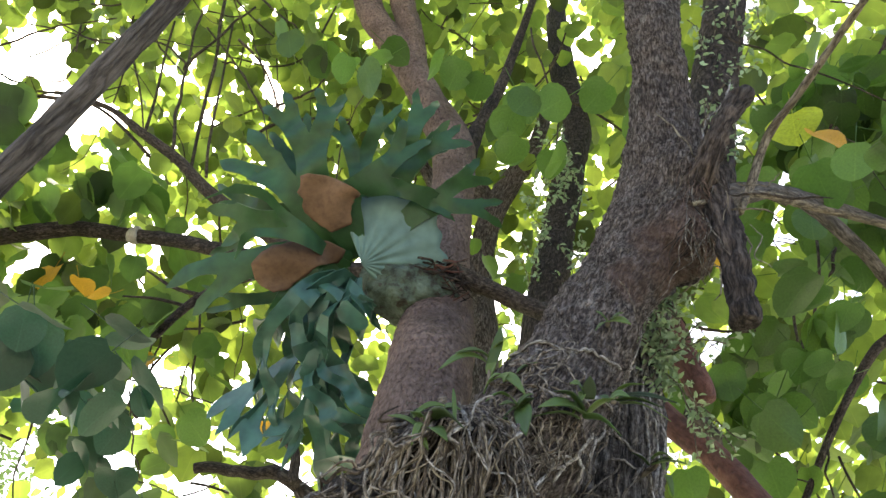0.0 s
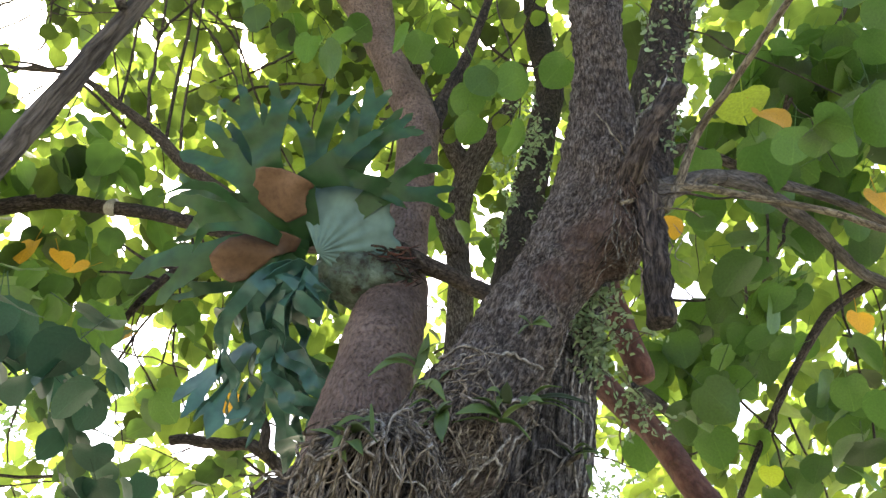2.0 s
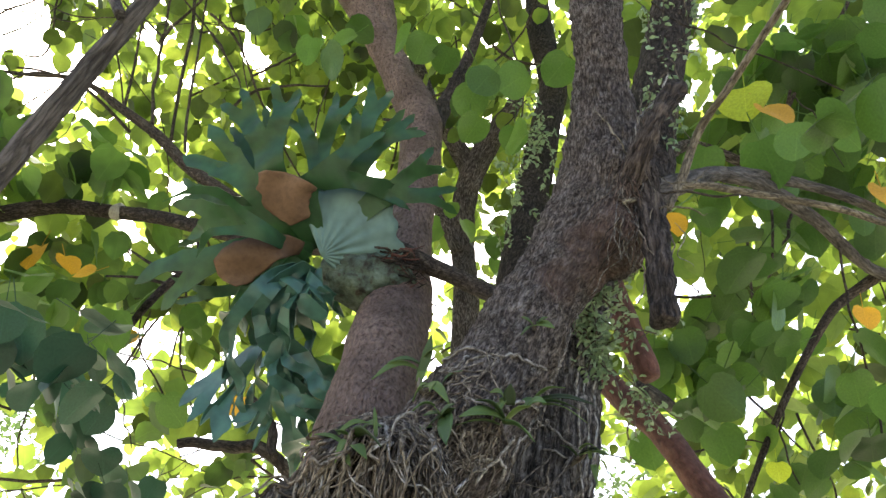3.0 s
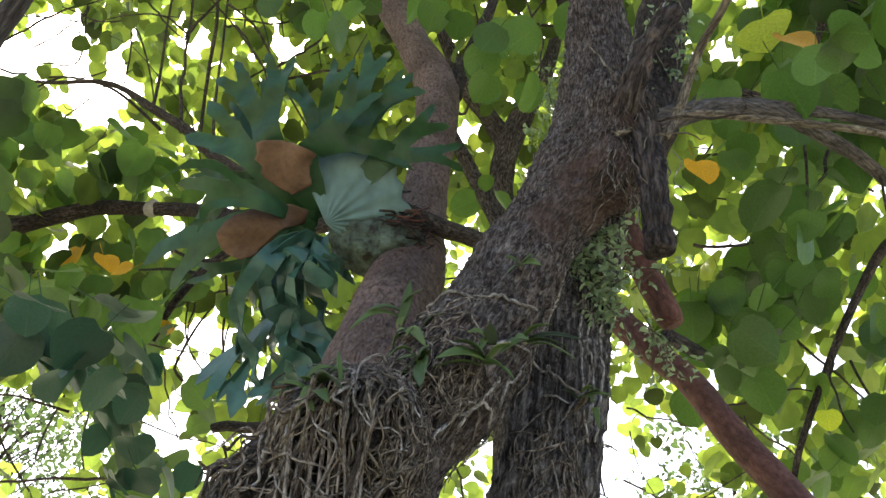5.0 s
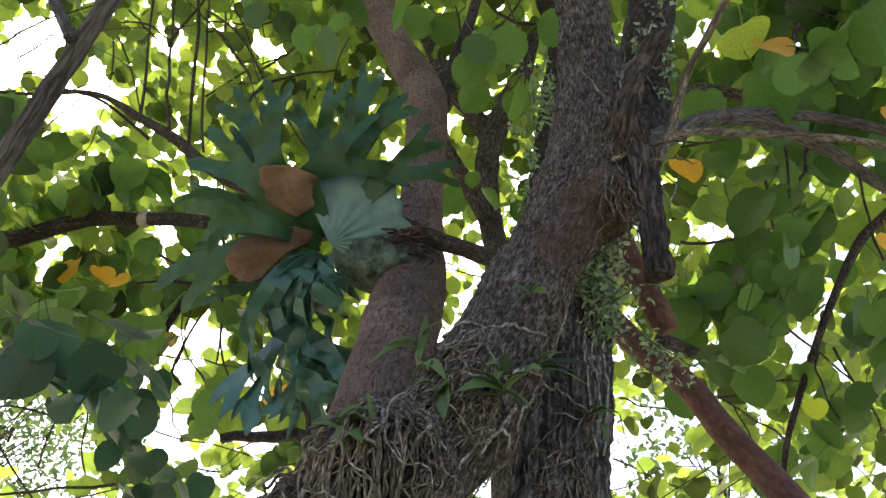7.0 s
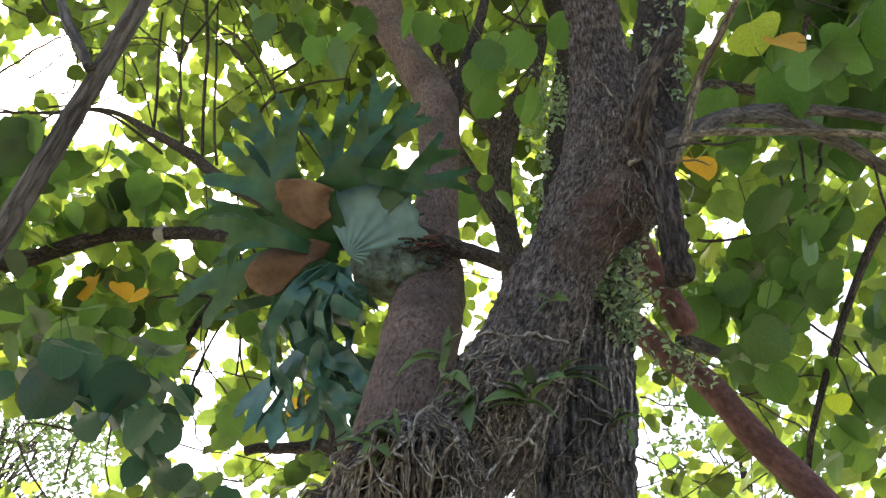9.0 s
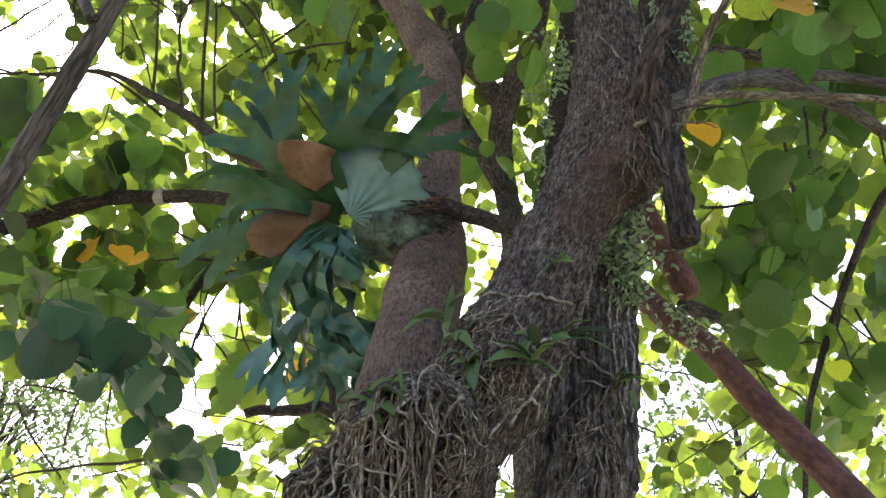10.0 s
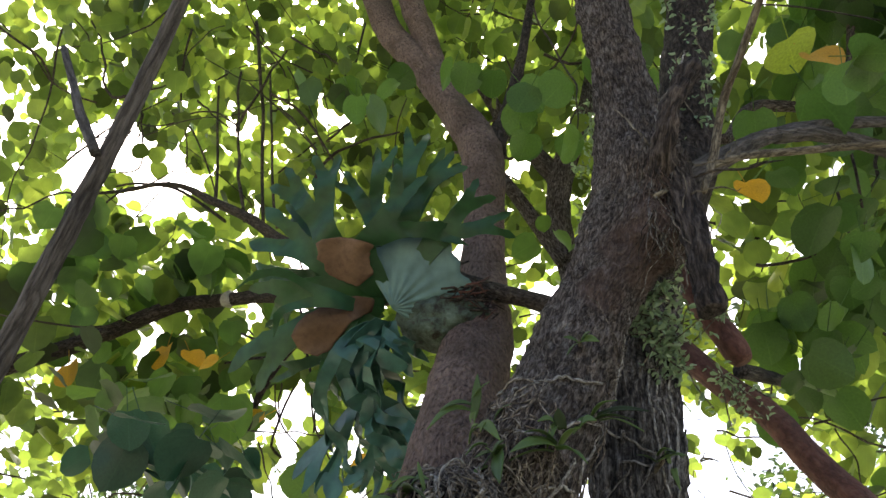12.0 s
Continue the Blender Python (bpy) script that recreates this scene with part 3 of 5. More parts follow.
limb("stem", [(0.0, 0.0, 0.0, 0.007), (0.039, 0.02, 0.107, 0.0095), (0.08, 0.0, 0.219, 0.009), (0.137, -0.08, 0.277, 0.008), (0.214, -0.2, 0.354, 0.0075), (0.262, -0.3, 0.39, 0.007), (0.4, -0.6, 0.5, 0.0065)], PALE_TWIG, pale_vine, "", 8, 10)

tag_ob = mesh_object("tape_tag", tube(bmesh.new(), [(-1.60, 2.985, 3.99, 0.036), (-1.615, 2.99, 3.988, 0.038), (-1.632, 2.998, 3.99, 0.038), (-1.645, 3.0, 3.994, 0.036)], 4, 14, 0.12, 40), TAG)
tagged(tag_ob, "pale strip of tape wound round the dark bough", "tape")

# ---- leaves ----
NEAR = [leaf_mesh("leaf_blade", 14, 2, f, d, w, s) for f, d, w, s in ((0.1, 0.12, 0.05, 1), (0.16, 0.18, 0.07, 2), (0.05, 0.08, 0.08, 3), (0.13, 0.25, 0.05, 4))]
FAR = [leaf_mesh("canopy_blade", 10, 1, f, d, w, s) for f, d, w, s in ((0.1, 0.12, 0.05, 5), (0.18, 0.2, 0.08, 6), (0.06, 0.1, 0.08, 7))]
rl = random.Random(11)
leaves = []


def hang():
    """Yaw, pitch and roll of a leaf that droops on its stalk and turns its face to the sun's side."""
    return rl.gauss(8, 62), rl.gauss(-36, 19), rl.gauss(0, 18)


def spray(x, y, z, r, n, size):
    """Leaves round the end of a twig, held out flat and drooping."""
    for _ in range(n):
        d = Vector((rl.gauss(0, 0.6), rl.gauss(0, 0.6), rl.gauss(0, 0.5))) * r
        leaves.append((Vector((x, y, z)) + d, size * rl.uniform(0.7, 1.15), *hang()))


LEFT = [(-1.95, 2.89, 3.72, 0.27, 21, 0.16), (-1.47, 3.04, 3.73, 0.22, 18, 0.15), (-2.06, 2.65, 4.10, 0.20, 13, 0.16), (-1.73, 2.86, 4.15, 0.25, 27, 0.16), (-1.90, 2.38, 4.20, 0.14, 6, 0.18), (-1.80, 2.58, 3.27, 0.16, 11, 0.16),
        (-1.41, 2.58, 3.26, 0.19, 18, 0.16), (-1.2, 2.45, 2.85, 0.26, 20, 0.125), (-1.48, 2.20, 2.91, 0.14, 16, 0.17), (-1.22, 2.69, 2.73, 0.14, 13, 0.15), (-1.08, 2.35, 2.5, 0.14, 6, 0.12), (-1.37, 3.39, 3.67, 0.16, 8, 0.14)]
TOP = [(-0.55, 2.10, 4.06, 0.12, 5, 0.15), (-0.03, 2.10, 3.78, 0.10, 3, 0.14), (0.12, 2.1, 3.72, 0.09, 4, 0.14), (-0.24, 2.26, 4.27, 0.11, 5, 0.14), (0.04, 2.06, 3.96, 0.12, 5, 0.14), (-0.24, 3.40, 4.3, 0.10, 3, 0.14),
       (-0.93, 2.39, 4.50, 0.15, 8, 0.13), (0.41, 2.10, 3.93, 0.12, 5, 0.13), (0.01, 3.56, 4.35, 0.22, 10, 0.13), (-0.94, 3.98, 3.74, 0.22, 22, 0.13), (-1.18, 4.05, 3.42, 0.19, 14, 0.13)]
RIGHT = [(0.66, 2.22, 2.87, 0.12, 13, 0.13), (0.84, 2.33, 3.04, 0.12, 12, 0.13), (0.96, 2.19, 3.21, 0.13, 16, 0.13), (0.82, 1.72, 3.37, 0.13, 16, 0.15), (0.92, 1.58, 3.18, 0.12, 14, 0.16), (0.83, 2.35, 3.56, 0.15, 12, 0.13), (0.87, 2.88, 3.49, 0.11, 8, 0.12),
         (1.01, 2.46, 2.92, 0.13, 14, 0.13), (0.99, 2.74, 2.79, 0.15, 14, 0.12), (0.89, 3.01, 2.70, 0.18, 14, 0.12), (0.76, 1.73, 3.53, 0.08, 6, 0.14), (0.98, 1.78, 2.88, 0.15, 14, 0.14), (0.57, 4.45, 3.57, 0.20, 6, 0.12), (0.57, 4.77, 3.26, 0.22, 6, 0.12)]
DEEP = [(-2.2, 3.3, 3.6, 0.3, 20, 0.15), (-1.85, 3.35, 3.45, 0.3, 20, 0.15), (-1.5, 3.4, 3.4, 0.25, 14, 0.14), (-2.05, 3.4, 3.15, 0.25, 14, 0.14), (-1.6, 3.4, 3.05, 0.22, 10, 0.13)]
DEEP += [(-3.03, 3.20, 4.37, 0.3, 16, 0.15), (-2.64, 3.30, 4.24, 0.3, 16, 0.15), (-2.12, 3.30, 3.97, 0.3, 16, 0.15), (-2.81, 3.20, 3.91, 0.3, 16, 0.15), (-2.49, 3.40, 3.83, 0.3, 16, 0.15), (-3.27, 3.40, 4.24, 0.3, 16, 0.15), (-3.00, 3.50, 4.69, 0.3, 16, 0.15)]
RIGHT += [(0.72, 2.75, 3.25, 0.15, 20, 0.17), (0.85, 2.68, 3.1, 0.15, 20, 0.15)]
RIGHT += [(1.05, 2.4, 2.78, 0.16, 16, 0.14), (1.12, 2.45, 2.95, 0.14, 12, 0.14)]
LEFT += [(-1.06, 2.05, 2.71, 0.15, 14, 0.15)]
DEEP += [(-1.25, 2.15, 2.86, 0.17, 18, 0.16), (-1.10, 2.25, 2.80, 0.15, 9, 0.13), (-1.33, 2.30, 2.81, 0.15, 9, 0.13), (-1.09, 2.30, 2.96, 0.15, 9, 0.13)]
UPPER = [(1.25, 2.2, 4.05, 0.2, 9, 0.16), (1.35, 2.4, 4.3, 0.2, 8, 0.16), (1.05, 2.2, 4.15, 0.15, 6, 0.15), (1.16, 2.40, 4.09, 0.2, 9, 0.15), (1.31, 2.40, 3.90, 0.2, 9, 0.15), (1.09, 2.60, 4.42, 0.2, 9, 0.15), (1.22, 2.50, 3.75, 0.2, 9, 0.15), (1.00, 2.70, 4.23, 0.2, 9, 0.15), (1.34, 2.30, 4.07, 0.2, 9, 0.15)]
for x, y, z, r, n, size in UPPER + UPPER + LEFT + TOP + RIGHT:
    spray(x, y, z, r, int(n * 1.0), size * 0.92)
for x, y, z, r, n, size in DEEP:
    spray(x, y, z, r, int(n * 0.5), size)
for x, y, z, r, n, size in LEFT[:9]:
    spray(x - 0.05, y + 0.15, z + 0.05, r * 1.5, int(n * 0.35), size)
for x, y, z, r, n, size in RIGHT[:9]:
    spray(x + 0.1, y + 0.35, z + 0.12, r * 1.6, int(n * 0.3), size)
# where the crown is open to the sky: bearing, height, reach in degrees
CLEAR = [(-38.3, 38.3, 2.1), (-41.9, 40.6, 2.1), (-43.8, 38.5, 1.6), (-36.2, 39.7, 1.4), (-26, 44.3, 1.2), (-32.7, 43, 0.9), (-24.6, 44.3, 0.9), (-14.3, 39, 0.8), (-9.9, 40.8, 0.9), (-5, 43.5, 0.8), (-6.2, 41.5, 0.8), (-4.4, 37.3, 0.8), (-8, 32.3, 0.9), (-9.4, 27.8, 0.9), (11.2, 43.8, 0.9), (10, 32.9, 1.4), (8, 26.9, 0.8)]
CLEAR += [(-41.1, 24.9, 1.0), (-26.8, 26.8, 1.4), (-27.3, 24.4, 1.1), (-27.2, 22, 1.1), (-27.2, 20.2, 1.2), (-32.7, 19.9, 1.2), (-36.9, 20, 2.3), (-34.2, 18.2, 1.8), (-22, 21, 1.2), (-16.5, 22.5, 1.1), (-6.6, 18.6, 1.4), (4.7, 21.8, 1.4), (2.6, 20.3, 1.4), (0, 23.9, 1.2), (-0.3, 19.7, 1.9), (9.9, 22, 1.0), (13.5, 25.4, 1.2), (15.8, 23.9, 1.1), (3.7, 23, 1.2), (0.5, 22, 1.2)]
YELLOW = [((0.82, 1.95, 3.74), 0.17, 150, -75, 0, 0), ((0.85, 1.92, 3.63), 0.12, 200, -60, 20, 1), ((-1.9, 2.98, 3.80), 0.15, 160, -70, 0, 1), ((-1.79, 2.98, 3.75), 0.11, 230, -60, 20, 1), ((-1.62, 2.98, 3.67), 0.1, 120, -30, 0, 1), ((1.26, 2.2, 3.56), 0.12, 190, -70, 0, 1),
          ((1.21, 2.4, 3.24), 0.085, 185, -80, 0, 1), ((0.94, 2.6, 2.80), 0.075, 170, -75, 0, 0), ((0.645, 2.5, 3.67), 0.12, 200, -70, 10, 1), ((-2.45, 3.0, 3.82), 0.16, 170, -75, 20, 1), ((-0.75, 2.6, 2.95), 0.1, 160, -60, 0, 1), ((-1.26, 2.8, 3.26), 0.12, 110, -20, 0, 1)]
eye_side = Vector((0.28, -0.1, 1.66))   # the open side of the tree


def hides(p, q, r):
    """Whether a leaf at p hangs between the open side of the tree and q."""
    w = q - eye_side
    k = (p - eye_side).dot(w) / w.dot(w)
    return 0.1 < k < 0.99 and (eye_side + w * k - p).length < r


BARE = [(0.6, 1.65, 3.13), (0.70, 1.80, 3.26), (0.83, 1.95, 3.38), (1.0, 2.08, 3.46), (1.18, 2.2, 3.49), (0.7, 1.62, 3.06), (0.85, 1.7, 3.09), (1.0, 1.8, 3.13), (1.1, 2.3, 3.47), (1.3, 2.6, 3.54), (1.218, 2.75, 3.397), (1.08, 2.78, 3.162), (0.93, 2.8, 2.857),
        (-0.15, 3.8, 4.8), (-0.18, 3.9, 4.4), (0.1, 3.05, 3.9), (-1.38, 2.9, 3.89), (-1.63, 3.0, 3.99), (-1.8, 3.03, 4.03), (-1.95, 3.05, 4.05), (-2.2, 3.05, 4.0), (-0.25, 2.4, 4.0), (-0.4, 2.5, 4.4)]
BARE += [(-1.1 - 0.11 * k, 2.78 + 0.027 * k, 3.75 + 0.03 * k) for k in range(12)] + [(-1.3 - 0.11 * k, 2.95, 4.18 + 0.085 * k) for k in range(8)]


def kept(q):
    c = leaf_pose(*q) @ Vector((0, 0.45, 0))
    d = c - eye_side
    az, el = math.degrees(math.atan2(d.x, d.y)), math.degrees(math.asin(d.z / d.length))
    if any(((az - a) * math.cos(radians(el))) ** 2 + (el - e) ** 2 < (r + 0.35) ** 2 for a, e, r in CLEAR):
        return False
    return not any(hides(c, Vector(y[0]), 0.11) for y in YELLOW) and not any(hides(c, Vector(y), 0.1) for y in BARE)


leaves = [q for q in leaves if kept(q)]
heart = Vector((0.3, 1.4, 2.9))
leaves.sort(key=lambda q: (q[0] - heart).length)
NEAR_SHADE = [me.copy() for me in NEAR]
for i in range(4):
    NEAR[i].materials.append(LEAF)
    NEAR_SHADE[i].materials.append(LEAF_LOW_SHADE)


def shaded_bough(p):
    """Whether a leaf belongs to the low bough whose shade is put into its leaf colour."""
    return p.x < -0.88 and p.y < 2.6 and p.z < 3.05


for i, (p, s, yaw, pitch, roll) in enumerate(leaves[:300]):
    ob = new("leaf", (NEAR_SHADE if shaded_bough(p) else NEAR)[i % 4])
    ob.parent = tree
    ob.matrix_basis = leaf_pose(p, s, yaw, pitch, roll)
lower = [(rl.randrange(3), leaf_pose(*q)) for q in leaves[300:] if not shaded_bough(q[0])]
low_shade = [(rl.randrange(3), leaf_pose(*q)) for q in leaves[300:] if shaded_bough(q[0])]
rest = []

core = Vector((0.27, -0.1, 1.66))


def crown_shell(n, az0, az1, el0, el1, d0, d1, size0, size1, thin):
    k = 0
    while k < n:
        az, el, d = rl.uniform(az0, az1), rl.uniform(el0, el1), rl.uniform(d0, d1)
        if any(((az - a) * math.cos(radians(el))) ** 2 + (el - e) ** 2 < (c * rl.uniform(0.75, 1.1)) ** 2 for a, e, c in CLEAR):
            continue
        p = core + d * Vector((math.sin(radians(az)) * math.cos(radians(el)), math.cos(radians(az)) * math.cos(radians(el)), math.sin(radians(el))))
        k += 1
        if noise.noise(p * 0.9) + 0.5 * noise.noise(p * 2.3) < rl.uniform(-0.5, -0.1) + thin:
            continue
        rest.append((rl.randrange(3), leaf_pose(p, rl.uniform(size0, size1), *hang())))


crown_shell(17000, -60, 36, 12, 56, 5.0, 9.5, 0.07, 0.13, 0.0)
crown_shell(550, 1, 36, 18, 56, 3.8, 5.2, 0.12, 0.17, 0.1)
crown_shell(350, -50, -14, 22, 34, 4.4, 5.4, 0.12, 0.18, 0.0)
crown_shell(800, 5, 36, 20, 42, 4.5, 7.5, 0.11, 0.16, -0.2)
crown_shell(2200, -48, -2, 36, 55, 5.0, 8.5, 0.09, 0.14, -0.1)
# overhead leaves out of view, added to block light from above
crown_shell(1800, -60, 36, 56, 80, 4.0, 8.0, 0.1, 0.15, 0.0)
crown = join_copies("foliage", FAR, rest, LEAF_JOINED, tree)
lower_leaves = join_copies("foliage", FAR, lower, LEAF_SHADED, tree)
low_shade_leaves = join_copies("foliage", FAR, low_shade, LEAF_LOW_SHADE_JOINED, tree)
low_shade_leaves["label"] = "low bough leaves with shade put into their dull blue-green colour"
lower_leaves["label"] = "broad shaded green leaves of the lower boughs"
crown["label"] = "canopy of small sunlit yellow-green leaves"

# yellowing leaves
for p, s, yaw, pitch, roll, full in YELLOW:
    ob = new("leaf", NEAR[1 if full else 0].copy())
    ob.data.materials.clear()
    ob.data.materials.append(LEAF_YELLOW if full else LEAF_LIME)
    ob.parent = tree
    ob["label"] = "yellow dying leaf" if full else "bright yellow-green leaf"
    ob.matrix_basis = leaf_pose(p, s, yaw, pitch, roll)

# ---- surface of the trunk, for what creeps on it ----
BARK_TREE = BVHTree.FromPolygons([tuple(c) for c in co.tolist()], [tuple(p.vertices) for p in made.polygons])
rr = random.Random(23)


def creep(start, way, length, r0, r1, wander=0.35, off=0.0, loose=0.0, step=0.022):
    """A stem or root that feels its way over the bark from start. loose: how far it may hang off it."""
    p, d = Vector(start), Vector(way).normalized()
    nodes = []
    n = max(4, int(length / step))
    lift = 0.0
    for i in range(n):
        f = i / (n - 1)
        r = r0 + (r1 - r0) * f
        hit, normal, _, _ = BARK_TREE.find_nearest(p)
        lift = max(0.0, lift + rr.uniform(-0.4, 0.5) * loose)
        q = hit + normal * (r * 0.9 + off + min(lift, loose * 3) - (0.012 if i == 0 else 0.0))
        nodes.append((q.x, q.y, q.z, r))
        d = (d + Vector((rr.gauss(0, wander), rr.gauss(0, wander), rr.gauss(0, wander * 0.6))) * 0.5 + Vector(way) * 0.25).normalized()
        p = q + d * step
    return nodes


# ---- staghorn fern ----
FR = Matrix.Translation((-0.371, 1.84, 2.995)) @ Matrix(((0.995, -0.027, 0.095, 0), (0.063, -0.571, -0.819, 0), (0.076, 0.821, -0.567, 0), (0, 0, 0, 1)))
fern = thing("staghorn_fern", "large blue-green staghorn fern with antler fronds clinging to the brown stem", "fern")
fern.matrix_basis = FR.normalized()


def frond_plane(bm, edge, ang, length, width, gen, spread, rnd, put, shrink=0.72, loose=False):
    """Antler-like blade: a strip that forks again and again. edge: its first row, three (u, v, vertex), u ahead, v left."""
    rows = 6
    last = gen == 0
    prev = [q[2] for q in edge]
    cu, cv = edge[1][:2]
    w0 = math.hypot(edge[0][0] - edge[2][0], edge[0][1] - edge[2][1])
    bend = rnd.uniform(-0.5, 0.5) if loose else rnd.uniform(-0.3, 0.3)
    swell = rnd.uniform(-0.1, 0.7) if loose else -0.36
    an = ang
    for i in range(1, rows + 1):
        f = i / rows
        an = ang + bend * f
        cu += math.cos(an) * length / rows
        cv += math.sin(an) * length / rows
        if last:
            w = w0 * (1 + swell * math.sin(math.pi * min(1, f * 1.4 + 0.08))) * (1 - f ** 2.6) + 0.0015
        else:
            w = w0 + (width - w0) * f ** 1.6 - 0.22 * w0 * math.sin(math.pi * f) * (gen < 3)
        n = 5 if i == rows and not last else 3
        row = []
        for k in range(n):
            o = w * (0.5 - k / (n - 1))
            u, v = cu - math.sin(an) * o, cv + math.cos(an) * o
            row.append((u, v, put(u, v, w if k in (0, n - 1) else 0.0)))
        r = [q[2] for q in row]
        if n == 3:
            bm.faces.new((prev[0], prev[1], r[1], r[0]))
            bm.faces.new((prev[1], prev[2], r[2], r[1]))
        else:
            bm.faces.new((prev[0], prev[1], r[2], r[1], r[0]))
            bm.faces.new((prev[1], prev[2], r[4], r[3], r[2]))
        prev = r
    if not last:
        for e, s in ((row[:3], 1), (row[2:], -1)):
            frond_plane(bm, e, an + s * spread * rnd.uniform(0.7, 1.25), length * shrink * rnd.uniform(0.8, 1.2), width * (0.76 if loose else 0.66), gen - 1, spread * 0.75, rnd, put, shrink, loose)


def frond(name, spine, base_w, width, first, gens, spread, seed, patch=None, label="", shrink=0.72, cup=0.25, curl=0.0):
    """spine: nodes (x right, y up, z towards the open side) in the fern's own frame."""
    pts = spline([(*q, 0) for q in spine], 12)
    cum = [0.0]
    for p, q in zip(pts, pts[1:]):
        cum.append(cum[-1] + float(np.linalg.norm(q[:3] - p[:3])))

    rnd = random.Random(seed)
    ph = rnd.random() * 6

    def at(u):
        i = 0
        while i < len(cum) - 2 and cum[i + 1] < u:
            i += 1
        k = (u - cum[i]) / max(1e-6, cum[i + 1] - cum[i])
        c = pts[i][:3] + (pts[i + 1][:3] - pts[i][:3]) * k
        t = Vector((pts[i + 1] - pts[i])[:3]).normalized()
        twist = curl * math.sin(9 * u + ph) * min(1, 6 * u)
        nrm = Vector((math.sin(twist), 0, math.cos(twist)))
        s = nrm.cross(t)
        if s.length < 0.25:
            s = Vector((-1, 0, 0))
        s.normalize()
        nn = t.cross(s).normalized()
        return Vector(c), s, nn if nn.z > 0 else -nn

    bm = bmesh.new()

    def height(u, v):
        return cup * abs(v) ** 1.5 * -2.0 + (0.008 + 0.01 * curl) * math.sin(u * 40 + v * 55 + ph) + 0.03 * noise.noise(Vector((u * 9, v * 9, seed)))

    def put(u, v, w):
        c, s, nn = at(max(u, 0.0))
        return bm.verts.new(c + s * v + nn * (height(u, v) + 0.3 * w * cup))
    frond_plane(bm, [(0.0, k * base_w / 2, put(0.0, k * base_w / 2, 0)) for k in (1, 0, -1)], 0.0, first, width, gens, spread, rnd, put, shrink, curl > 0)
    bmesh.ops.subdivide_edges(bm, edges=bm.edges[:], cuts=1, use_grid_fill=True)
    bm.normal_update()
    ob = part(name, bm, FROND_BLUE if curl > 0 else FROND, fern, label)
    so = ob.modifiers.new("Solidify", "SOLIDIFY")
    so.thickness, so.offset = 0.0025, 0.0
    ob.modifiers.new("EdgeSplit", "EDGE_SPLIT").split_angle = radians(38)
    if patch:
        u0, u1, half, v0 = patch
        pm = bmesh.new()
        grid_ = []
        nu, nv = 16, 14
        for i in range(nu + 1):
            u = u0 + (u1 - u0) * i / nu
            e = half * math.sqrt(max(0.02, 1 - (i / nu) ** 7)) * (0.25 + 0.75 * i / nu) * (1 + 0.22 * noise.noise(Vector((i * 0.55, seed, 0))))
            row = []
            for j in range(nv + 1):
                v = v0 + e * (2 * j / nv - 1) * (1 + 0.14 * noise.noise(Vector((i * 0.6, j * 0.5, seed))))
                c, s, nn = at(u)
                row.append(pm.verts.new(c + s * v + nn * (height(u, v) + 0.016)))
            grid_.append(row)
        for i in range(nu):
            for j in range(nv):
                pm.faces.new((grid_[i][j], grid_[i][j + 1], grid_[i + 1][j + 1], grid_[i + 1][j]))
        sp = part("spore_patch", pm, SPORE, ob, "rust-brown felt of spores")
        s2 = sp.modifiers.new("Solidify", "SOLIDIFY")
        s2.thickness, s2.offset = 0.001, 0.0
    return ob


frond("frond", [(-0.005, 0.03, -0.02), (-0.03, 0.10, 0.03), (-0.06, 0.17, 0.06), (-0.03, 0.27, 0.06), (0.02, 0.38, 0.03), (0.06, 0.47, -0.02)], 0.05, 0.175, 0.18, 3, 0.5, 3, (0.095, 0.215, 0.1, 0.012), "upright antler frond")
frond("frond", [(0.04, 0.03, -0.03), (0.10, 0.11, 0.0), (0.17, 0.18, 0.0), (0.25, 0.24, -0.02), (0.33, 0.29, -0.06)], 0.035, 0.14, 0.16, 3, 0.5, 8)
frond("frond", [(0.0, 0.03, -0.05), (0.02, 0.12, -0.06), (0.05, 0.22, -0.07), (0.09, 0.34, -0.09), (0.12, 0.45, -0.12)], 0.04, 0.14, 0.18, 3, 0.5, 12)
frond("frond", [(-0.02, 0.02, 0.0), (-0.09, 0.03, 0.07), (-0.16, 0.0, 0.11), (-0.23, -0.05, 0.12), (-0.29, -0.12, 0.10), (-0.33, -0.2, 0.07)], 0.04, 0.15, 0.19, 2, 0.42, 21, (0.04, 0.27, 0.07, 0.0), "side frond with a felted patch")
frond("frond", [(-0.03, 0.04, -0.02), (-0.12, 0.09, 0.0), (-0.21, 0.12, 0.0), (-0.31, 0.13, -0.03), (-0.38, 0.12, -0.07)], 0.04, 0.15, 0.17, 2, 0.45, 31)
frond("frond", [(-0.02, 0.05, -0.04), (-0.10, 0.14, -0.04), (-0.17, 0.21, -0.05), (-0.25, 0.27, -0.08), (-0.32, 0.32, -0.12)], 0.04, 0.14, 0.16, 3, 0.5, 35)
frond("frond", [(-0.03, 0.0, 0.02), (-0.11, 0.05, 0.12), (-0.19, 0.07, 0.17), (-0.25, 0.07, 0.19), (-0.29, 0.02, 0.2)], 0.03, 0.06, 0.2, 1, 0.4, 41)
frond("frond", [(-0.03, 0.0, 0.0), (-0.12, -0.03, 0.05), (-0.21, -0.06, 0.03), (-0.30, -0.06, 0.0), (-0.38, -0.07, -0.04)], 0.03, 0.07, 0.2, 2, 0.35, 45)
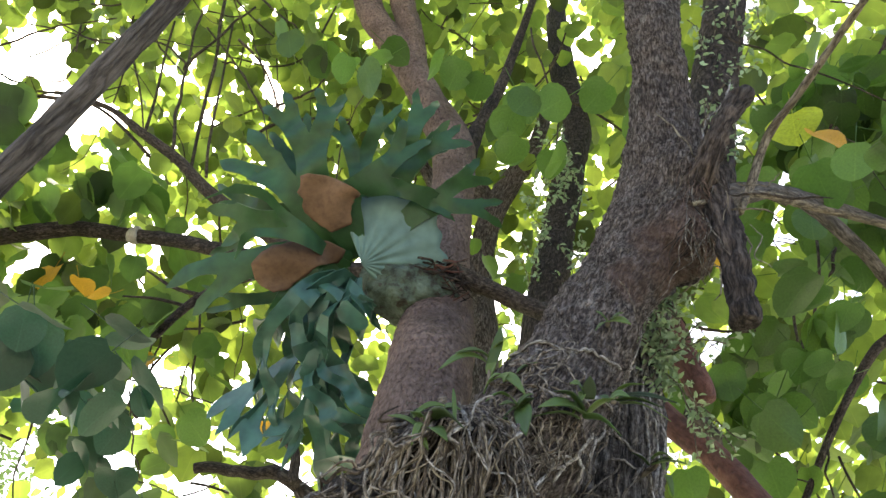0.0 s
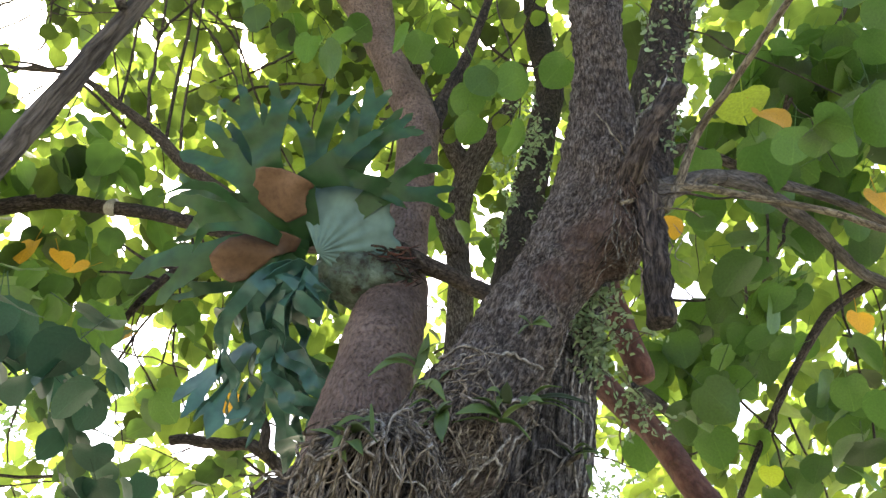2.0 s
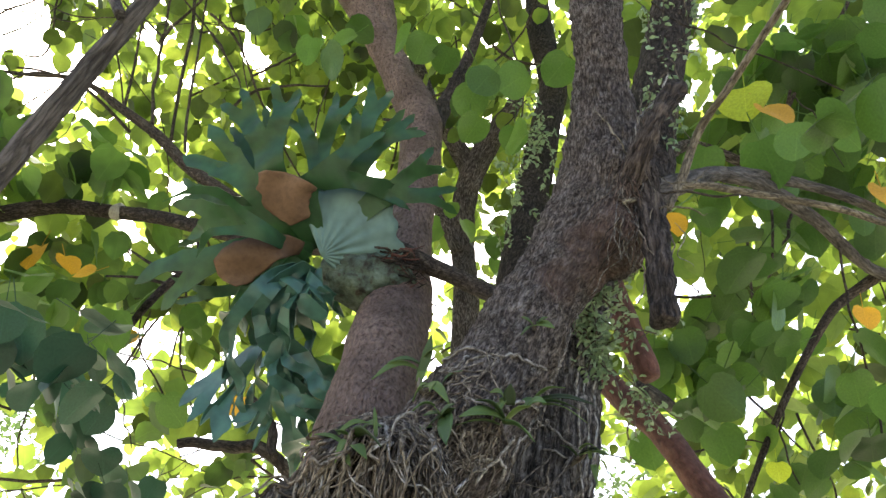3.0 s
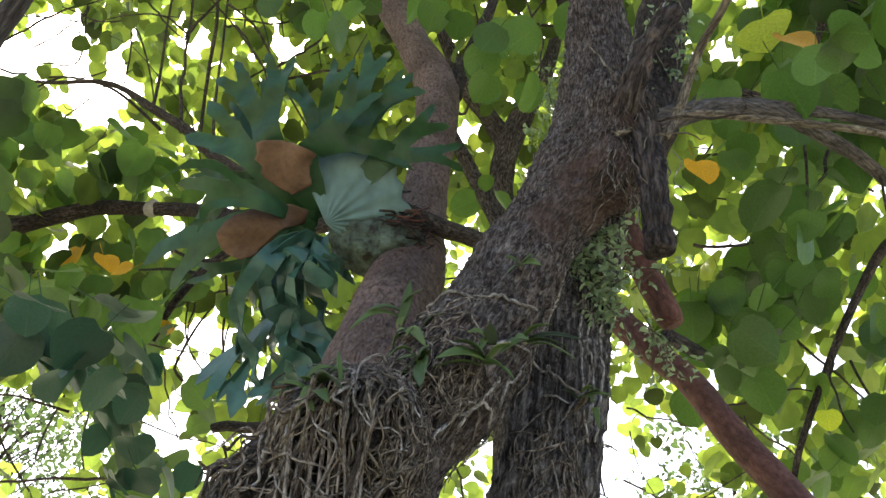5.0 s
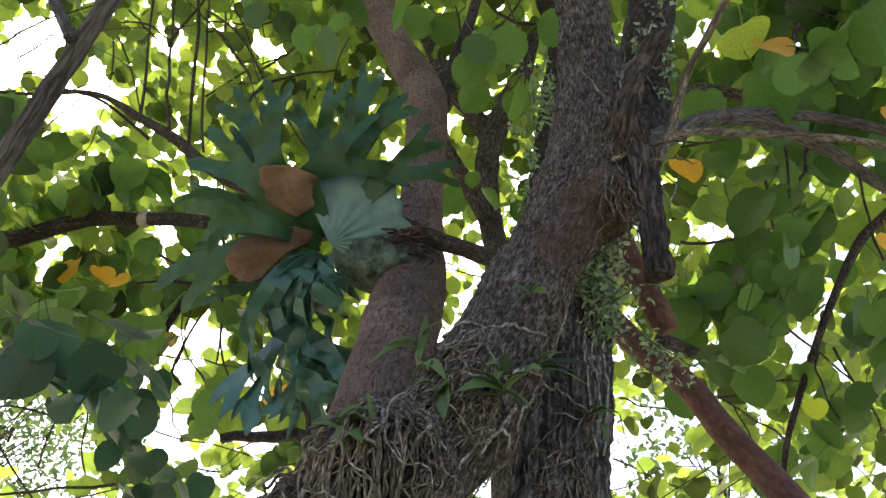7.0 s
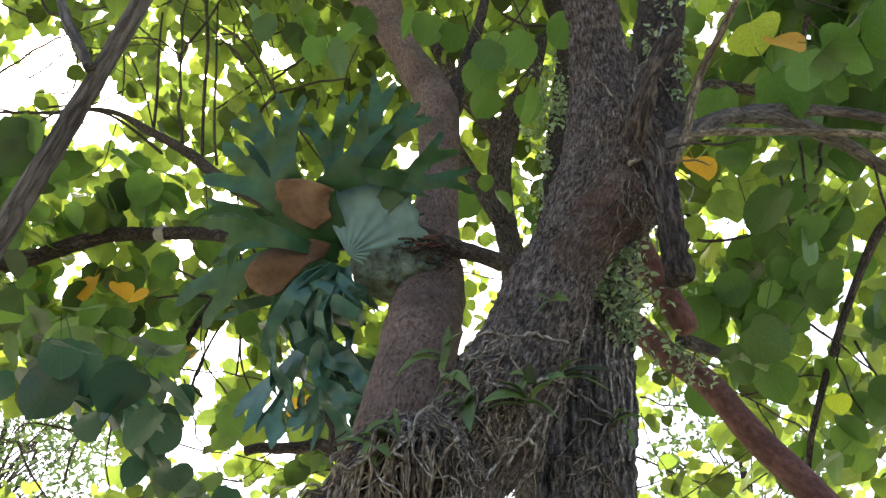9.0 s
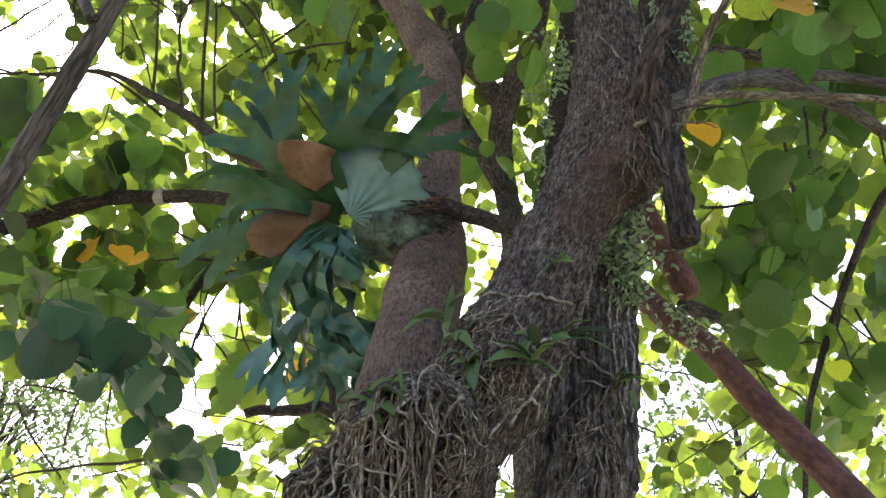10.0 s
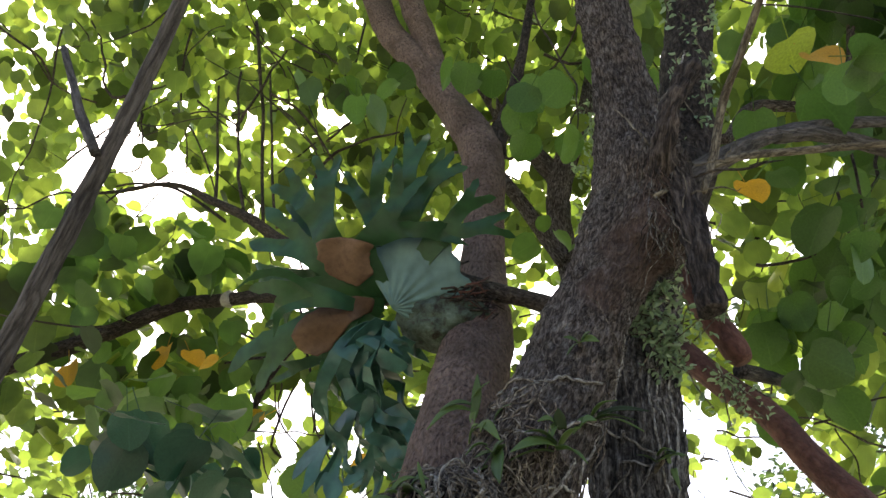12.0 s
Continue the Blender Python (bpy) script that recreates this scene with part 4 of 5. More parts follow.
# hanging fronds: end to the side, end below, number of forks, fullness
for k, (x1, y1, forks, full) in enumerate(((-0.17, -0.62, 2, 0.075), (-0.2, -0.46, 3, 0.075), (-0.15, -0.4, 2, 0.08), (-0.12, -0.6, 2, 0.08), (-0.1, -0.36, 2, 0.08),
                                           (-0.06, -0.5, 3, 0.08), (-0.03, -0.36, 2, 0.085), (0.0, -0.27, 1, 0.07), (0.04, -0.2, 1, 0.06), (-0.1, -0.2, 1, 0.07))):
    rise, out_ = 0.02 * math.sin(k * 2.1) - 0.03, 0.07 + 0.05 * math.sin(k * 1.7)
    frond("frond", [(-0.01, -0.04, 0.03), (x1 * 0.35, -0.02 + rise, out_ * 0.8), (x1 * 0.66, y1 * 0.2 + rise, out_ + 0.03), (x1 * 0.85, y1 * 0.48, out_), (x1 * 0.95, y1 * 0.78, out_ - 0.03), (x1, y1 * 1.1, out_ - 0.05)],
          0.024, full, 0.4 * math.hypot(x1, y1) + 0.02, forks, 0.4, 59 + 7 * k, shrink=0.7, cup=0.6, curl=0.75)
# shield fronds: a pale ribbed fan over a rounded old nest
bm = bmesh.new()
NA, NR = 56, 12
fan = []
for i in range(NA + 1):
    a = radians(112 - 165 * i / NA)
    row = []
    edge = 0.225 * (1 + 0.05 * math.sin(i * 0.35) + 0.03 * math.sin(i * 1.1)) * (0.75 + 0.25 * math.cos(radians(112 - 165 * i / NA) - radians(50)))
    for j in range(NR + 1):
        r = edge * j / NR
        rib = 0.0035 * math.sin(i * 1.1) ** 3 * min(1, j / 3)
        z = 0.05 - 0.9 * r * r * 6 * 0.12 - 0.25 * r + rib + (0.03 * (j / NR) ** 3)
        row.append(bm.verts.new((0.012 + r * math.cos(a) * 1.0, 0.005 + r * math.sin(a) * 0.95, z)))
    fan.append(row)
for i in range(NA):
    for j in range(NR):
        bm.faces.new((fan[i][j], fan[i + 1][j], fan[i + 1][j + 1], fan[i][j + 1]))
bmesh.ops.remove_doubles(bm, verts=bm.verts[:], dist=0.0005)
shield = part("shield_frond", bm, SHIELD, fern, "pale grey-green ribbed shield frond")
sh = shield.modifiers.new("Solidify", "SOLIDIFY")
sh.thickness = 0.003
bm = bmesh.new()
bmesh.ops.create_icosphere(bm, subdivisions=5, radius=1.0)
for v in bm.verts:
    d = v.co.copy()
    k = 1 + 0.12 * noise.noise(d * 2.2) + 0.05 * noise.noise(d * 7) + 0.02 * noise.noise(d * 18)
    v.co = Vector((0.125 + d.x * 0.125 * k, -0.06 + d.y * 0.085 * k - 0.02 * d.x, -0.03 + d.z * 0.095 * k))
part("old_shield", bm, NEST, fern, "rounded mass of old grey-green shield fronds")
for k in range(120):
    y0 = rr.uniform(-0.12, 0.03)
    bm = bmesh.new()
    z0 = rr.uniform(-0.03, 0.05)
    x0 = rr.uniform(0.14, 0.22)
    tube(bm, [(x0, y0, z0, 0.003), (x0 + 0.03, y0 - 0.005, z0 - 0.01, 0.0025), (x0 + rr.uniform(0.035, 0.08), y0 + rr.uniform(-0.06, 0.02), z0 - rr.uniform(0.0, 0.05), 0.001)], 4, 5)
    part("root", bm, rr.choice((BARK_DARK, BARK_DARK, TWIG, BARK_RED)), fern)

# ---- orchids and their roots ----


def strap_leaf(bm, base, tip, width, arch, keel, roll, n=10):
    """A thick pointed strap leaf from base to tip, arching up between them."""
    a, b = Vector(base), Vector(tip)
    d = (b - a).normalized()
    face = Vector((0.1, -0.75, 0.65))
    side = Matrix.Rotation(roll, 3, d) @ d.cross(face).normalized()
    up = side.cross(d)
    sway = rr.uniform(-0.06, 0.06) * (b - a).length
    rows = []
    for i in range(n + 1):
        f = i / n
        p = a.lerp(b, f) + (Vector((0, -0.4, 0.8)) * arch * (b - a).length + side * sway) * math.sin(math.pi * f) * (1.2 - 0.4 * f)
        w = 0.5 * width * (0.3 + 0.7 * math.sin(math.pi * min(1, f * 0.85 + 0.12)) ** 0.8) * (1 - f ** 5) + 0.0005
        rows.append([bm.verts.new(p + side * w * k + up * (keel * abs(k) * w)) for k in (-1, -0.5, 0, 0.5, 1)])
    for r0, r1 in zip(rows, rows[1:]):
        for k in range(4):
            bm.faces.new((r0[k], r0[k + 1], r1[k + 1], r1[k]))
    return bm


def orchid(label, seed, blades):
    """blades: base, tip, width and arch of each leaf."""
    rs = random.Random(seed)
    at = Vector(blades[0][0])
    ob = thing("orchid", label, "orchid", at, "orchids on the trunk")
    foot = on_bark(at, -0.004) - at
    mean = sum((Vector(q[0]) - at for q in blades), Vector()) / len(blades)
    part("cane", tube(bmesh.new(), [(*foot, 0.004), (*(foot * 0.5 + mean * 0.2), 0.005), (*mean, 0.0045), (*(mean * 1.6 + Vector((0, -0.004, 0.012))), 0.002)], 4, 7), PALE_TWIG, ob)
    for base, tip, width, arch in blades[:5] + [q for q in blades[5:] if rs.random() < 0.6]:
        tip = Vector(base).lerp(Vector(tip), rs.uniform(0.65, 1.0)) + Vector((0, 0, -rs.uniform(0.0, 0.015)))
        lf = part("leaf", strap_leaf(bmesh.new(), Vector(base) - at, Vector(tip) - at, width, arch, rs.uniform(0.1, 0.5), rs.uniform(-0.8, 0.8)), LEAF_ORCHID, ob)
        so = lf.modifiers.new("Solidify", "SOLIDIFY")
        so.thickness = 0.0012
    return ob


def on_bark(p, off=0.008):
    hit, normal, _, _ = BARK_TREE.find_nearest(Vector(p))
    return hit + normal * off


orchid("small light green orchid with narrow leaves among tangled roots", 1, [((-0.073, 1.120, 2.188), (-0.014, 1.070, 2.165), 0.022, 0.20), ((-0.076, 1.120, 2.193), (-0.097, 1.100, 2.209), 0.011, 0.10), ((-0.065, 1.110, 2.174), (-0.036, 1.080, 2.143), 0.018, 0.20), ((-0.073, 1.120, 2.173), (-0.123, 1.100, 2.192), 0.009, 0.15), ((-0.072, 1.120, 2.185), (-0.093, 1.090, 2.127), 0.010, 0.25), ((-0.075, 1.120, 2.190), (-0.059, 1.100, 2.209), 0.012, 0.10), ((-0.076, 1.120, 2.178), (-0.128, 1.100, 2.141), 0.008, 0.20), ((-0.067, 1.120, 2.178), (-0.044, 1.080, 2.117), 0.012, 0.10), ((-0.061, 1.125, 2.200), (-0.015, 1.105, 2.209), 0.015, 0.23), ((-0.033, 1.112, 2.187), (-0.038, 1.092, 2.238), 0.007, 0.14), ((-0.095, 1.128, 2.199), (-0.069, 1.127, 2.223), 0.007, 0.27), ((-0.102, 1.114, 2.207), (-0.037, 1.094, 2.181), 0.011, 0.24), ((-0.103, 1.129, 2.196), (-0.067, 1.118, 2.193), 0.008, 0.11), ((-0.093, 1.122, 2.168), (-0.062, 1.101, 2.146), 0.014, 0.20), ((-0.091, 1.120, 2.196), (-0.034, 1.115, 2.232), 0.007, 0.26)])
orchid("young orchid with a fan of yellow-green leaves", 2, [((0.004, 1.260, 2.341), (0.085, 1.200, 2.286), 0.019, 0.20), ((0.000, 1.280, 2.374), (0.016, 1.260, 2.461), 0.018, 0.05), ((-0.001, 1.280, 2.407), (0.054, 1.240, 2.429), 0.016, 0.12), ((0.001, 1.280, 2.397), (-0.071, 1.250, 2.394), 0.016, 0.15), ((-0.005, 1.280, 2.391), (-0.091, 1.250, 2.352), 0.015, 0.20), ((0.003, 1.260, 2.347), (0.004, 1.220, 2.272), 0.015, 0.10), ((0.004, 1.260, 2.344), (-0.034, 1.230, 2.311), 0.011, 0.15), ((0.002, 1.270, 2.358), (0.016, 1.250, 2.392), 0.019, 0.10), ((-0.004, 1.262, 2.321), (0.032, 1.213, 2.362), 0.009, 0.25), ((0.030, 1.269, 2.335), (-0.030, 1.252, 2.348), 0.013, 0.27), ((-0.024, 1.269, 2.325), (-0.047, 1.233, 2.382), 0.010, 0.28), ((0.007, 1.256, 2.334), (0.020, 1.227, 2.401), 0.008, 0.11), ((0.033, 1.261, 2.337), (0.078, 1.244, 2.385), 0.011, 0.18), ((-0.023, 1.268, 2.322), (-0.084, 1.253, 2.358), 0.012, 0.26), ((-0.020, 1.259, 2.327), (0.025, 1.245, 2.307), 0.015, 0.27), ((0.033, 1.259, 2.341), (0.026, 1.223, 2.335), 0.010, 0.30)])
orchid("dark green orchid with broad leathery leaves", 3, [((0.158, 1.250, 2.314), (0.157, 1.220, 2.378), 0.020, 0.04), ((0.149, 1.240, 2.282), (0.079, 1.200, 2.275), 0.031, 0.12), ((0.148, 1.240, 2.285), (0.095, 1.210, 2.309), 0.019, 0.20), ((0.147, 1.240, 2.277), (0.209, 1.200, 2.238), 0.019, 0.15), ((0.153, 1.240, 2.283), (0.195, 1.210, 2.308), 0.014, 0.15), ((0.142, 1.240, 2.274), (0.070, 1.210, 2.265), 0.010, 0.10), ((0.186, 1.253, 2.314), (0.220, 1.233, 2.329), 0.013, 0.27), ((0.150, 1.256, 2.325), (0.120, 1.202, 2.334), 0.009, 0.20), ((0.174, 1.254, 2.306), (0.122, 1.249, 2.287), 0.007, 0.21), ((0.143, 1.253, 2.313), (0.174, 1.206, 2.331), 0.013, 0.27), ((0.149, 1.257, 2.329), (0.123, 1.233, 2.265), 0.011, 0.21)])
orchid("orchid with a hanging dull green leaf", 4, [((0.056, 1.220, 2.280), (0.066, 1.170, 2.186), 0.028, 0.06), ((0.053, 1.220, 2.277), (0.021, 1.190, 2.275), 0.012, 0.15), ((0.054, 1.220, 2.277), (0.079, 1.190, 2.286), 0.012, 0.15), ((0.036, 1.227, 2.297), (-0.000, 1.216, 2.293), 0.013, 0.22), ((0.066, 1.218, 2.285), (0.017, 1.205, 2.249), 0.007, 0.13), ((0.052, 1.223, 2.269), (0.038, 1.199, 2.298), 0.007, 0.13), ((0.045, 1.214, 2.268), (0.074, 1.196, 2.300), 0.012, 0.22), ((0.040, 1.228, 2.260), (-0.015, 1.198, 2.237), 0.010, 0.11)])
orchid("slender orchid with long narrow leaves", 5, [((0.196, 1.320, 2.356), (0.348, 1.280, 2.346), 0.012, 0.08), ((0.198, 1.320, 2.361), (0.250, 1.280, 2.367), 0.013, 0.15), ((0.212, 1.320, 2.351), (0.298, 1.280, 2.307), 0.014, 0.12), ((0.196, 1.320, 2.359), (0.145, 1.280, 2.317), 0.011, 0.15), ((0.201, 1.320, 2.353), (0.278, 1.280, 2.326), 0.012, 0.10), ((0.203, 1.312, 2.358), (0.217, 1.273, 2.418), 0.014, 0.18), ((0.215, 1.323, 2.351), (0.244, 1.317, 2.283), 0.012, 0.17), ((0.220, 1.310, 2.340), (0.194, 1.287, 2.330), 0.012, 0.28), ((0.189, 1.319, 2.345), (0.160, 1.330, 2.281), 0.012, 0.15), ((0.225, 1.320, 2.353), (0.254, 1.306, 2.393), 0.009, 0.20), ((0.173, 1.322, 2.354), (0.123, 1.323, 2.372), 0.009, 0.29)])
orchid("small orchid seedling on the leaning trunk", 6, [((0.193, 1.310, 2.501), (0.170, 1.280, 2.515), 0.010, 0.10), ((0.195, 1.310, 2.503), (0.250, 1.290, 2.497), 0.016, 0.10), ((0.193, 1.310, 2.501), (0.165, 1.290, 2.478), 0.010, 0.10), ((0.197, 1.310, 2.501), (0.219, 1.290, 2.516), 0.010, 0.10)])
orchid("slender orchid with long narrow leaves", 7, [((0.285, 1.500, 2.336), (0.346, 1.460, 2.324), 0.016, 0.10), ((0.282, 1.500, 2.339), (0.334, 1.470, 2.356), 0.012, 0.10), ((0.279, 1.500, 2.335), (0.232, 1.470, 2.354), 0.011, 0.12), ((0.302, 1.495, 2.327), (0.299, 1.495, 2.370), 0.012, 0.19), ((0.294, 1.502, 2.346), (0.338, 1.497, 2.337), 0.009, 0.21), ((0.283, 1.497, 2.346), (0.320, 1.479, 2.345), 0.011, 0.28), ((0.308, 1.501, 2.317), (0.316, 1.468, 2.269), 0.011, 0.28)])

root_mass = thing("orchid_root_tangle", "tangle of tan and grey orchid roots hanging down the trunk", "roots", (-0.03, 1.1, 2.2))
RM = Matrix.Translation((0.03, -1.1, -2.2))
bm = bmesh.new()
for c, r in (((-0.05, 1.24, 2.15), 0.113), ((-0.12, 1.31, 2.06), 0.146), ((-0.1, 1.32, 2.0), 0.166), ((-0.17, 1.36, 1.9), 0.19)):
    bmesh.ops.create_icosphere(bm, subdivisions=4, radius=r, matrix=Matrix.Translation(c))
for v in bm.verts:
    p = v.co.copy()
    v.co = p + Vector((p.x + 0.08, p.y - 1.33, p.z - 2.03)).normalized() * (0.012 * noise.noise(p * 25) + 0.006 * noise.noise(p * 70))
bm.transform(RM)
part("peat", bm, PEAT, root_mass, "fibrous humus between the roots, their shade in its dark colour")
for k in range(120):
    f = rr.random()
    s = Vector((-0.24 + 0.29 * f, 1.17 - 0.07 * math.sin(f * 3.0), 2.12 + 0.12 * math.sin(min(1, f * 1.3) * 1.57) + rr.uniform(-0.09, 0.015)))
    nodes = creep(s, (rr.uniform(-0.5, 0.35) - 0.3 * (1 - f), -0.2, -1), rr.uniform(0.12, 0.36), rr.choice((0.0014, 0.0018, 0.0024, 0.0034)), 0.0011, rr.choice((0.2, 0.45, 0.8, 1.1)), rr.uniform(0.002, 0.026), 0.02, 0.02)
    bm = tube(bmesh.new(), nodes, 4, 6)
    bm.transform(RM)
    part("root", bm, rr.choice((ROOT, ROOT, ROOT, PALE_ROOT, TWIG, PALE_TWIG)), root_mass)
lip = on_bark((-0.04, 1.05, 2.215), 0.0)
# flat dark lump painting the shade inside a hollow; nothing is carved out
bm = bmesh.new()
bmesh.ops.create_icosphere(bm, subdivisions=3, radius=1.0)
for v in bm.verts:
    d = v.co.normalized()
    v.co = lip + Vector((d.x * 0.034, d.y * 0.012 + 0.004, d.z * 0.016)) * (1 + 0.3 * noise.noise(d * 3))
bm.transform(RM)
part("hollow", bm, HOLLOW_SHADE, root_mass, "dark patch for the shade of a hollow under the roots")
for k in range(26):
    x = rr.uniform(-0.11, 0.05)
    top = on_bark((x, 1.1, 2.245 - 0.9 * (x + 0.03) ** 2 / 0.1 + rr.uniform(-0.01, 0.012)), -0.004)
    w = rr.uniform(0.0018, 0.0036)
    t0, t1 = rr.uniform(-0.02, 0.015), rr.uniform(-0.05, 0.02)
    hang = rr.uniform(0.012, 0.032)
    nodes = [(top.x, top.y + 0.004, top.z, w * 0.7), (top.x + t0 * 0.2, top.y - hang * 0.6, top.z - 0.012, w), (top.x + t0 * 0.6, top.y - hang, top.z - 0.045, w), (top.x + t0, top.y - hang * rr.uniform(0.7, 1.1), top.z - 0.085, w), (top.x + t0 + t1 * 0.5, top.y - hang * rr.uniform(0.4, 1), top.z - 0.13, w), (top.x + t0 + t1, top.y - hang * 0.6, top.z - rr.uniform(0.18, 0.26), w * 0.6)]
    bm = tube(bmesh.new(), nodes, 6, 6, 0.1, 60)
    bm.transform(RM)
    part("root", bm, ROOT if rr.random() < 0.65 else TWIG, root_mass)
bm = bmesh.new()
for k in range(280):
    f = rr.random()
    s = Vector((rr.uniform(-0.06, 0.2), 1.2, rr.uniform(2.05, 2.38))) if f < 0.75 else Vector((rr.uniform(0.14, 0.32), 1.45, rr.uniform(2.15, 2.5)))
    way = (rr.uniform(-0.7, 0.7), -0.2, rr.choice((-1, -1, -1, -1, -0.4, 0.3)))
    tube(bm, creep(s, way, rr.uniform(0.06, 0.25), rr.uniform(0.001, 0.0026), 0.0008, rr.uniform(0.5, 1.0), 0.0, 0.012), 3, 5)
bm.transform(RM)
tagged(part("rootlet_mat", bm, ROOT, root_mass, "mat of thin tan rootlets"), kind="stuff")

# pale roots that ring and climb the trunk
climbers = thing("climbing_roots", "thin pale roots ringing the trunk and the knot", "roots", (0.16, 1.28, 2.42))
CM = Matrix.Translation((-0.16, -1.28, -2.42))


def climber(pts, r, loose=0.0):
    nodes = []
    for x, y, z, s in spline([(*q, 0) for q in pts], 5):
        hit, normal, _, _ = BARK_TREE.find_nearest(Vector((x, y, z)))
        q = hit + normal * (r * 0.6 + loose)
        nodes.append((q.x, q.y, q.z, 0.72 * r * rr.uniform(0.85, 1.1)))
    bm = tube(bmesh.new(), nodes, 3, 7)
    bm.transform(CM)
    part("root", bm, PALE_ROOT if r > 0.0035 or rr.random() < 0.5 else ROOT, climbers)


climber([(0.027, 1.330, 2.443), (0.046, 1.300, 2.439), (0.074, 1.290, 2.439), (0.102, 1.285, 2.434), (0.135, 1.280, 2.417), (0.159, 1.290, 2.431), (0.189, 1.315, 2.424), (0.220, 1.360, 2.437)], 0.0042)
climber([(0.083, 1.235, 2.310), (0.115, 1.240, 2.311), (0.150, 1.260, 2.322), (0.185, 1.310, 2.350), (0.203, 1.400, 2.376), (0.222, 1.530, 2.415), (0.246, 1.530, 2.387), (0.284, 1.540, 2.359)], 0.0038)
climber([(0.294, 1.589, 2.578), (0.282, 1.560, 2.509), (0.283, 1.545, 2.441), (0.285, 1.540, 2.349), (0.290, 1.540, 2.271)], 0.0042)
climber([(0.324, 1.610, 2.558), (0.327, 1.590, 2.478), (0.320, 1.580, 2.406), (0.309, 1.570, 2.338), (0.302, 1.560, 2.279)], 0.0040)
climber([(0.304, 1.600, 2.566), (0.295, 1.560, 2.476), (0.304, 1.560, 2.416), (0.299, 1.550, 2.305)], 0.0030)
climber([(0.020, 1.164, 2.202), (0.044, 1.177, 2.189), (0.058, 1.185, 2.173), (0.065, 1.194, 2.155)], 0.0045)
climber([(0.081, 1.200, 2.251), (0.101, 1.210, 2.240), (0.098, 1.200, 2.210), (0.123, 1.200, 2.182)], 0.0035)
climber([(0.182, 1.290, 2.285), (0.178, 1.270, 2.244), (0.172, 1.260, 2.208), (0.178, 1.250, 2.159)], 0.0042)
climber([(0.147, 1.260, 2.259), (0.144, 1.250, 2.223), (0.131, 1.240, 2.188), (0.101, 1.230, 2.148)], 0.0038)
climber([(0.197, 1.400, 2.364), (0.192, 1.350, 2.300), (0.198, 1.330, 2.259), (0.191, 1.330, 2.237)], 0.0035)
climber([(0.146, 1.250, 2.183), (0.179, 1.260, 2.192), (0.209, 1.300, 2.200), (0.225, 1.320, 2.187)], 0.0042)
climber([(0.222, 1.500, 2.354), (0.258, 1.530, 2.344), (0.267, 1.540, 2.342), (0.252, 1.530, 2.319)], 0.0030)
climber([(0.053, 1.240, 2.328), (0.069, 1.270, 2.372), (0.098, 1.280, 2.405), (0.136, 1.280, 2.410)], 0.0032)
climber([(0.034, 1.300, 2.386), (0.057, 1.280, 2.383), (0.082, 1.285, 2.410)], 0.0030)


def loose_root(nodes, r):
    """A bare stem that hangs clear of the bark."""
    pts = spline([(*q, 0) for q in nodes], 4)
    n = len(pts) - 1
    bm = tube(bmesh.new(), [(q[0] + rr.gauss(0, 0.002), q[1] + rr.gauss(0, 0.002), q[2] + rr.gauss(0, 0.002), 0.5 * r * rr.uniform(0.85, 1.1) * (1 - 0.8 * abs(2 * i / n - 1) ** 4)) for i, q in enumerate(pts)], 3, 7)
    bm.transform(CM)
    part("root", bm, rr.choice((PALE_ROOT, PALE_TWIG, ROOT, TWIG)), climbers)


loose_root([(0.380, 1.380, 2.799), (0.396, 1.350, 2.750), (0.409, 1.340, 2.697), (0.440, 1.340, 2.675), (0.461, 1.345, 2.710), (0.446, 1.360, 2.768), (0.436, 1.375, 2.823)], 0.0030)
loose_root([(0.390, 1.370, 2.684), (0.401, 1.350, 2.657), (0.401, 1.350, 2.615), (0.392, 1.370, 2.598)], 0.0035)
loose_root([(0.439, 1.380, 2.870), (0.480, 1.360, 2.851), (0.545, 1.340, 2.828), (0.618, 1.320, 2.814)], 0.0055)
loose_root([(0.415, 1.380, 2.816), (0.450, 1.360, 2.814), (0.496, 1.350, 2.799), (0.535, 1.360, 2.794)], 0.0040)
loose_root([(0.315, 1.420, 3.145), (0.343, 1.380, 3.054), (0.370, 1.370, 2.987), (0.396, 1.370, 2.927), (0.412, 1.380, 2.883)], 0.0045)
loose_root([(0.426, 1.420, 3.179), (0.415, 1.380, 3.052), (0.404, 1.380, 2.948)], 0.0050)
loose_root([(0.449, 1.420, 3.240), (0.458, 1.400, 3.144), (0.432, 1.380, 3.069), (0.418, 1.380, 3.032)], 0.0030)
loose_root([(0.415, 1.380, 2.919), (0.435, 1.360, 2.846), (0.420, 1.360, 2.780), (0.435, 1.360, 2.712), (0.465, 1.370, 2.675)], 0.0028)
loose_root([(0.467, 1.360, 2.774), (0.483, 1.350, 2.732), (0.467, 1.350, 2.693), (0.500, 1.360, 2.672)], 0.0025)
loose_root([(0.442, 1.370, 2.898), (0.482, 1.360, 2.875), (0.524, 1.370, 2.895), (0.549, 1.380, 2.936)], 0.0030)
loose_root([(0.398, 1.385, 2.984), (0.405, 1.37, 3.027), (0.421, 1.38, 3.083), (0.457, 1.4, 3.148), (0.489, 1.43, 3.236), (0.502, 1.46, 3.297)], 0.0055)
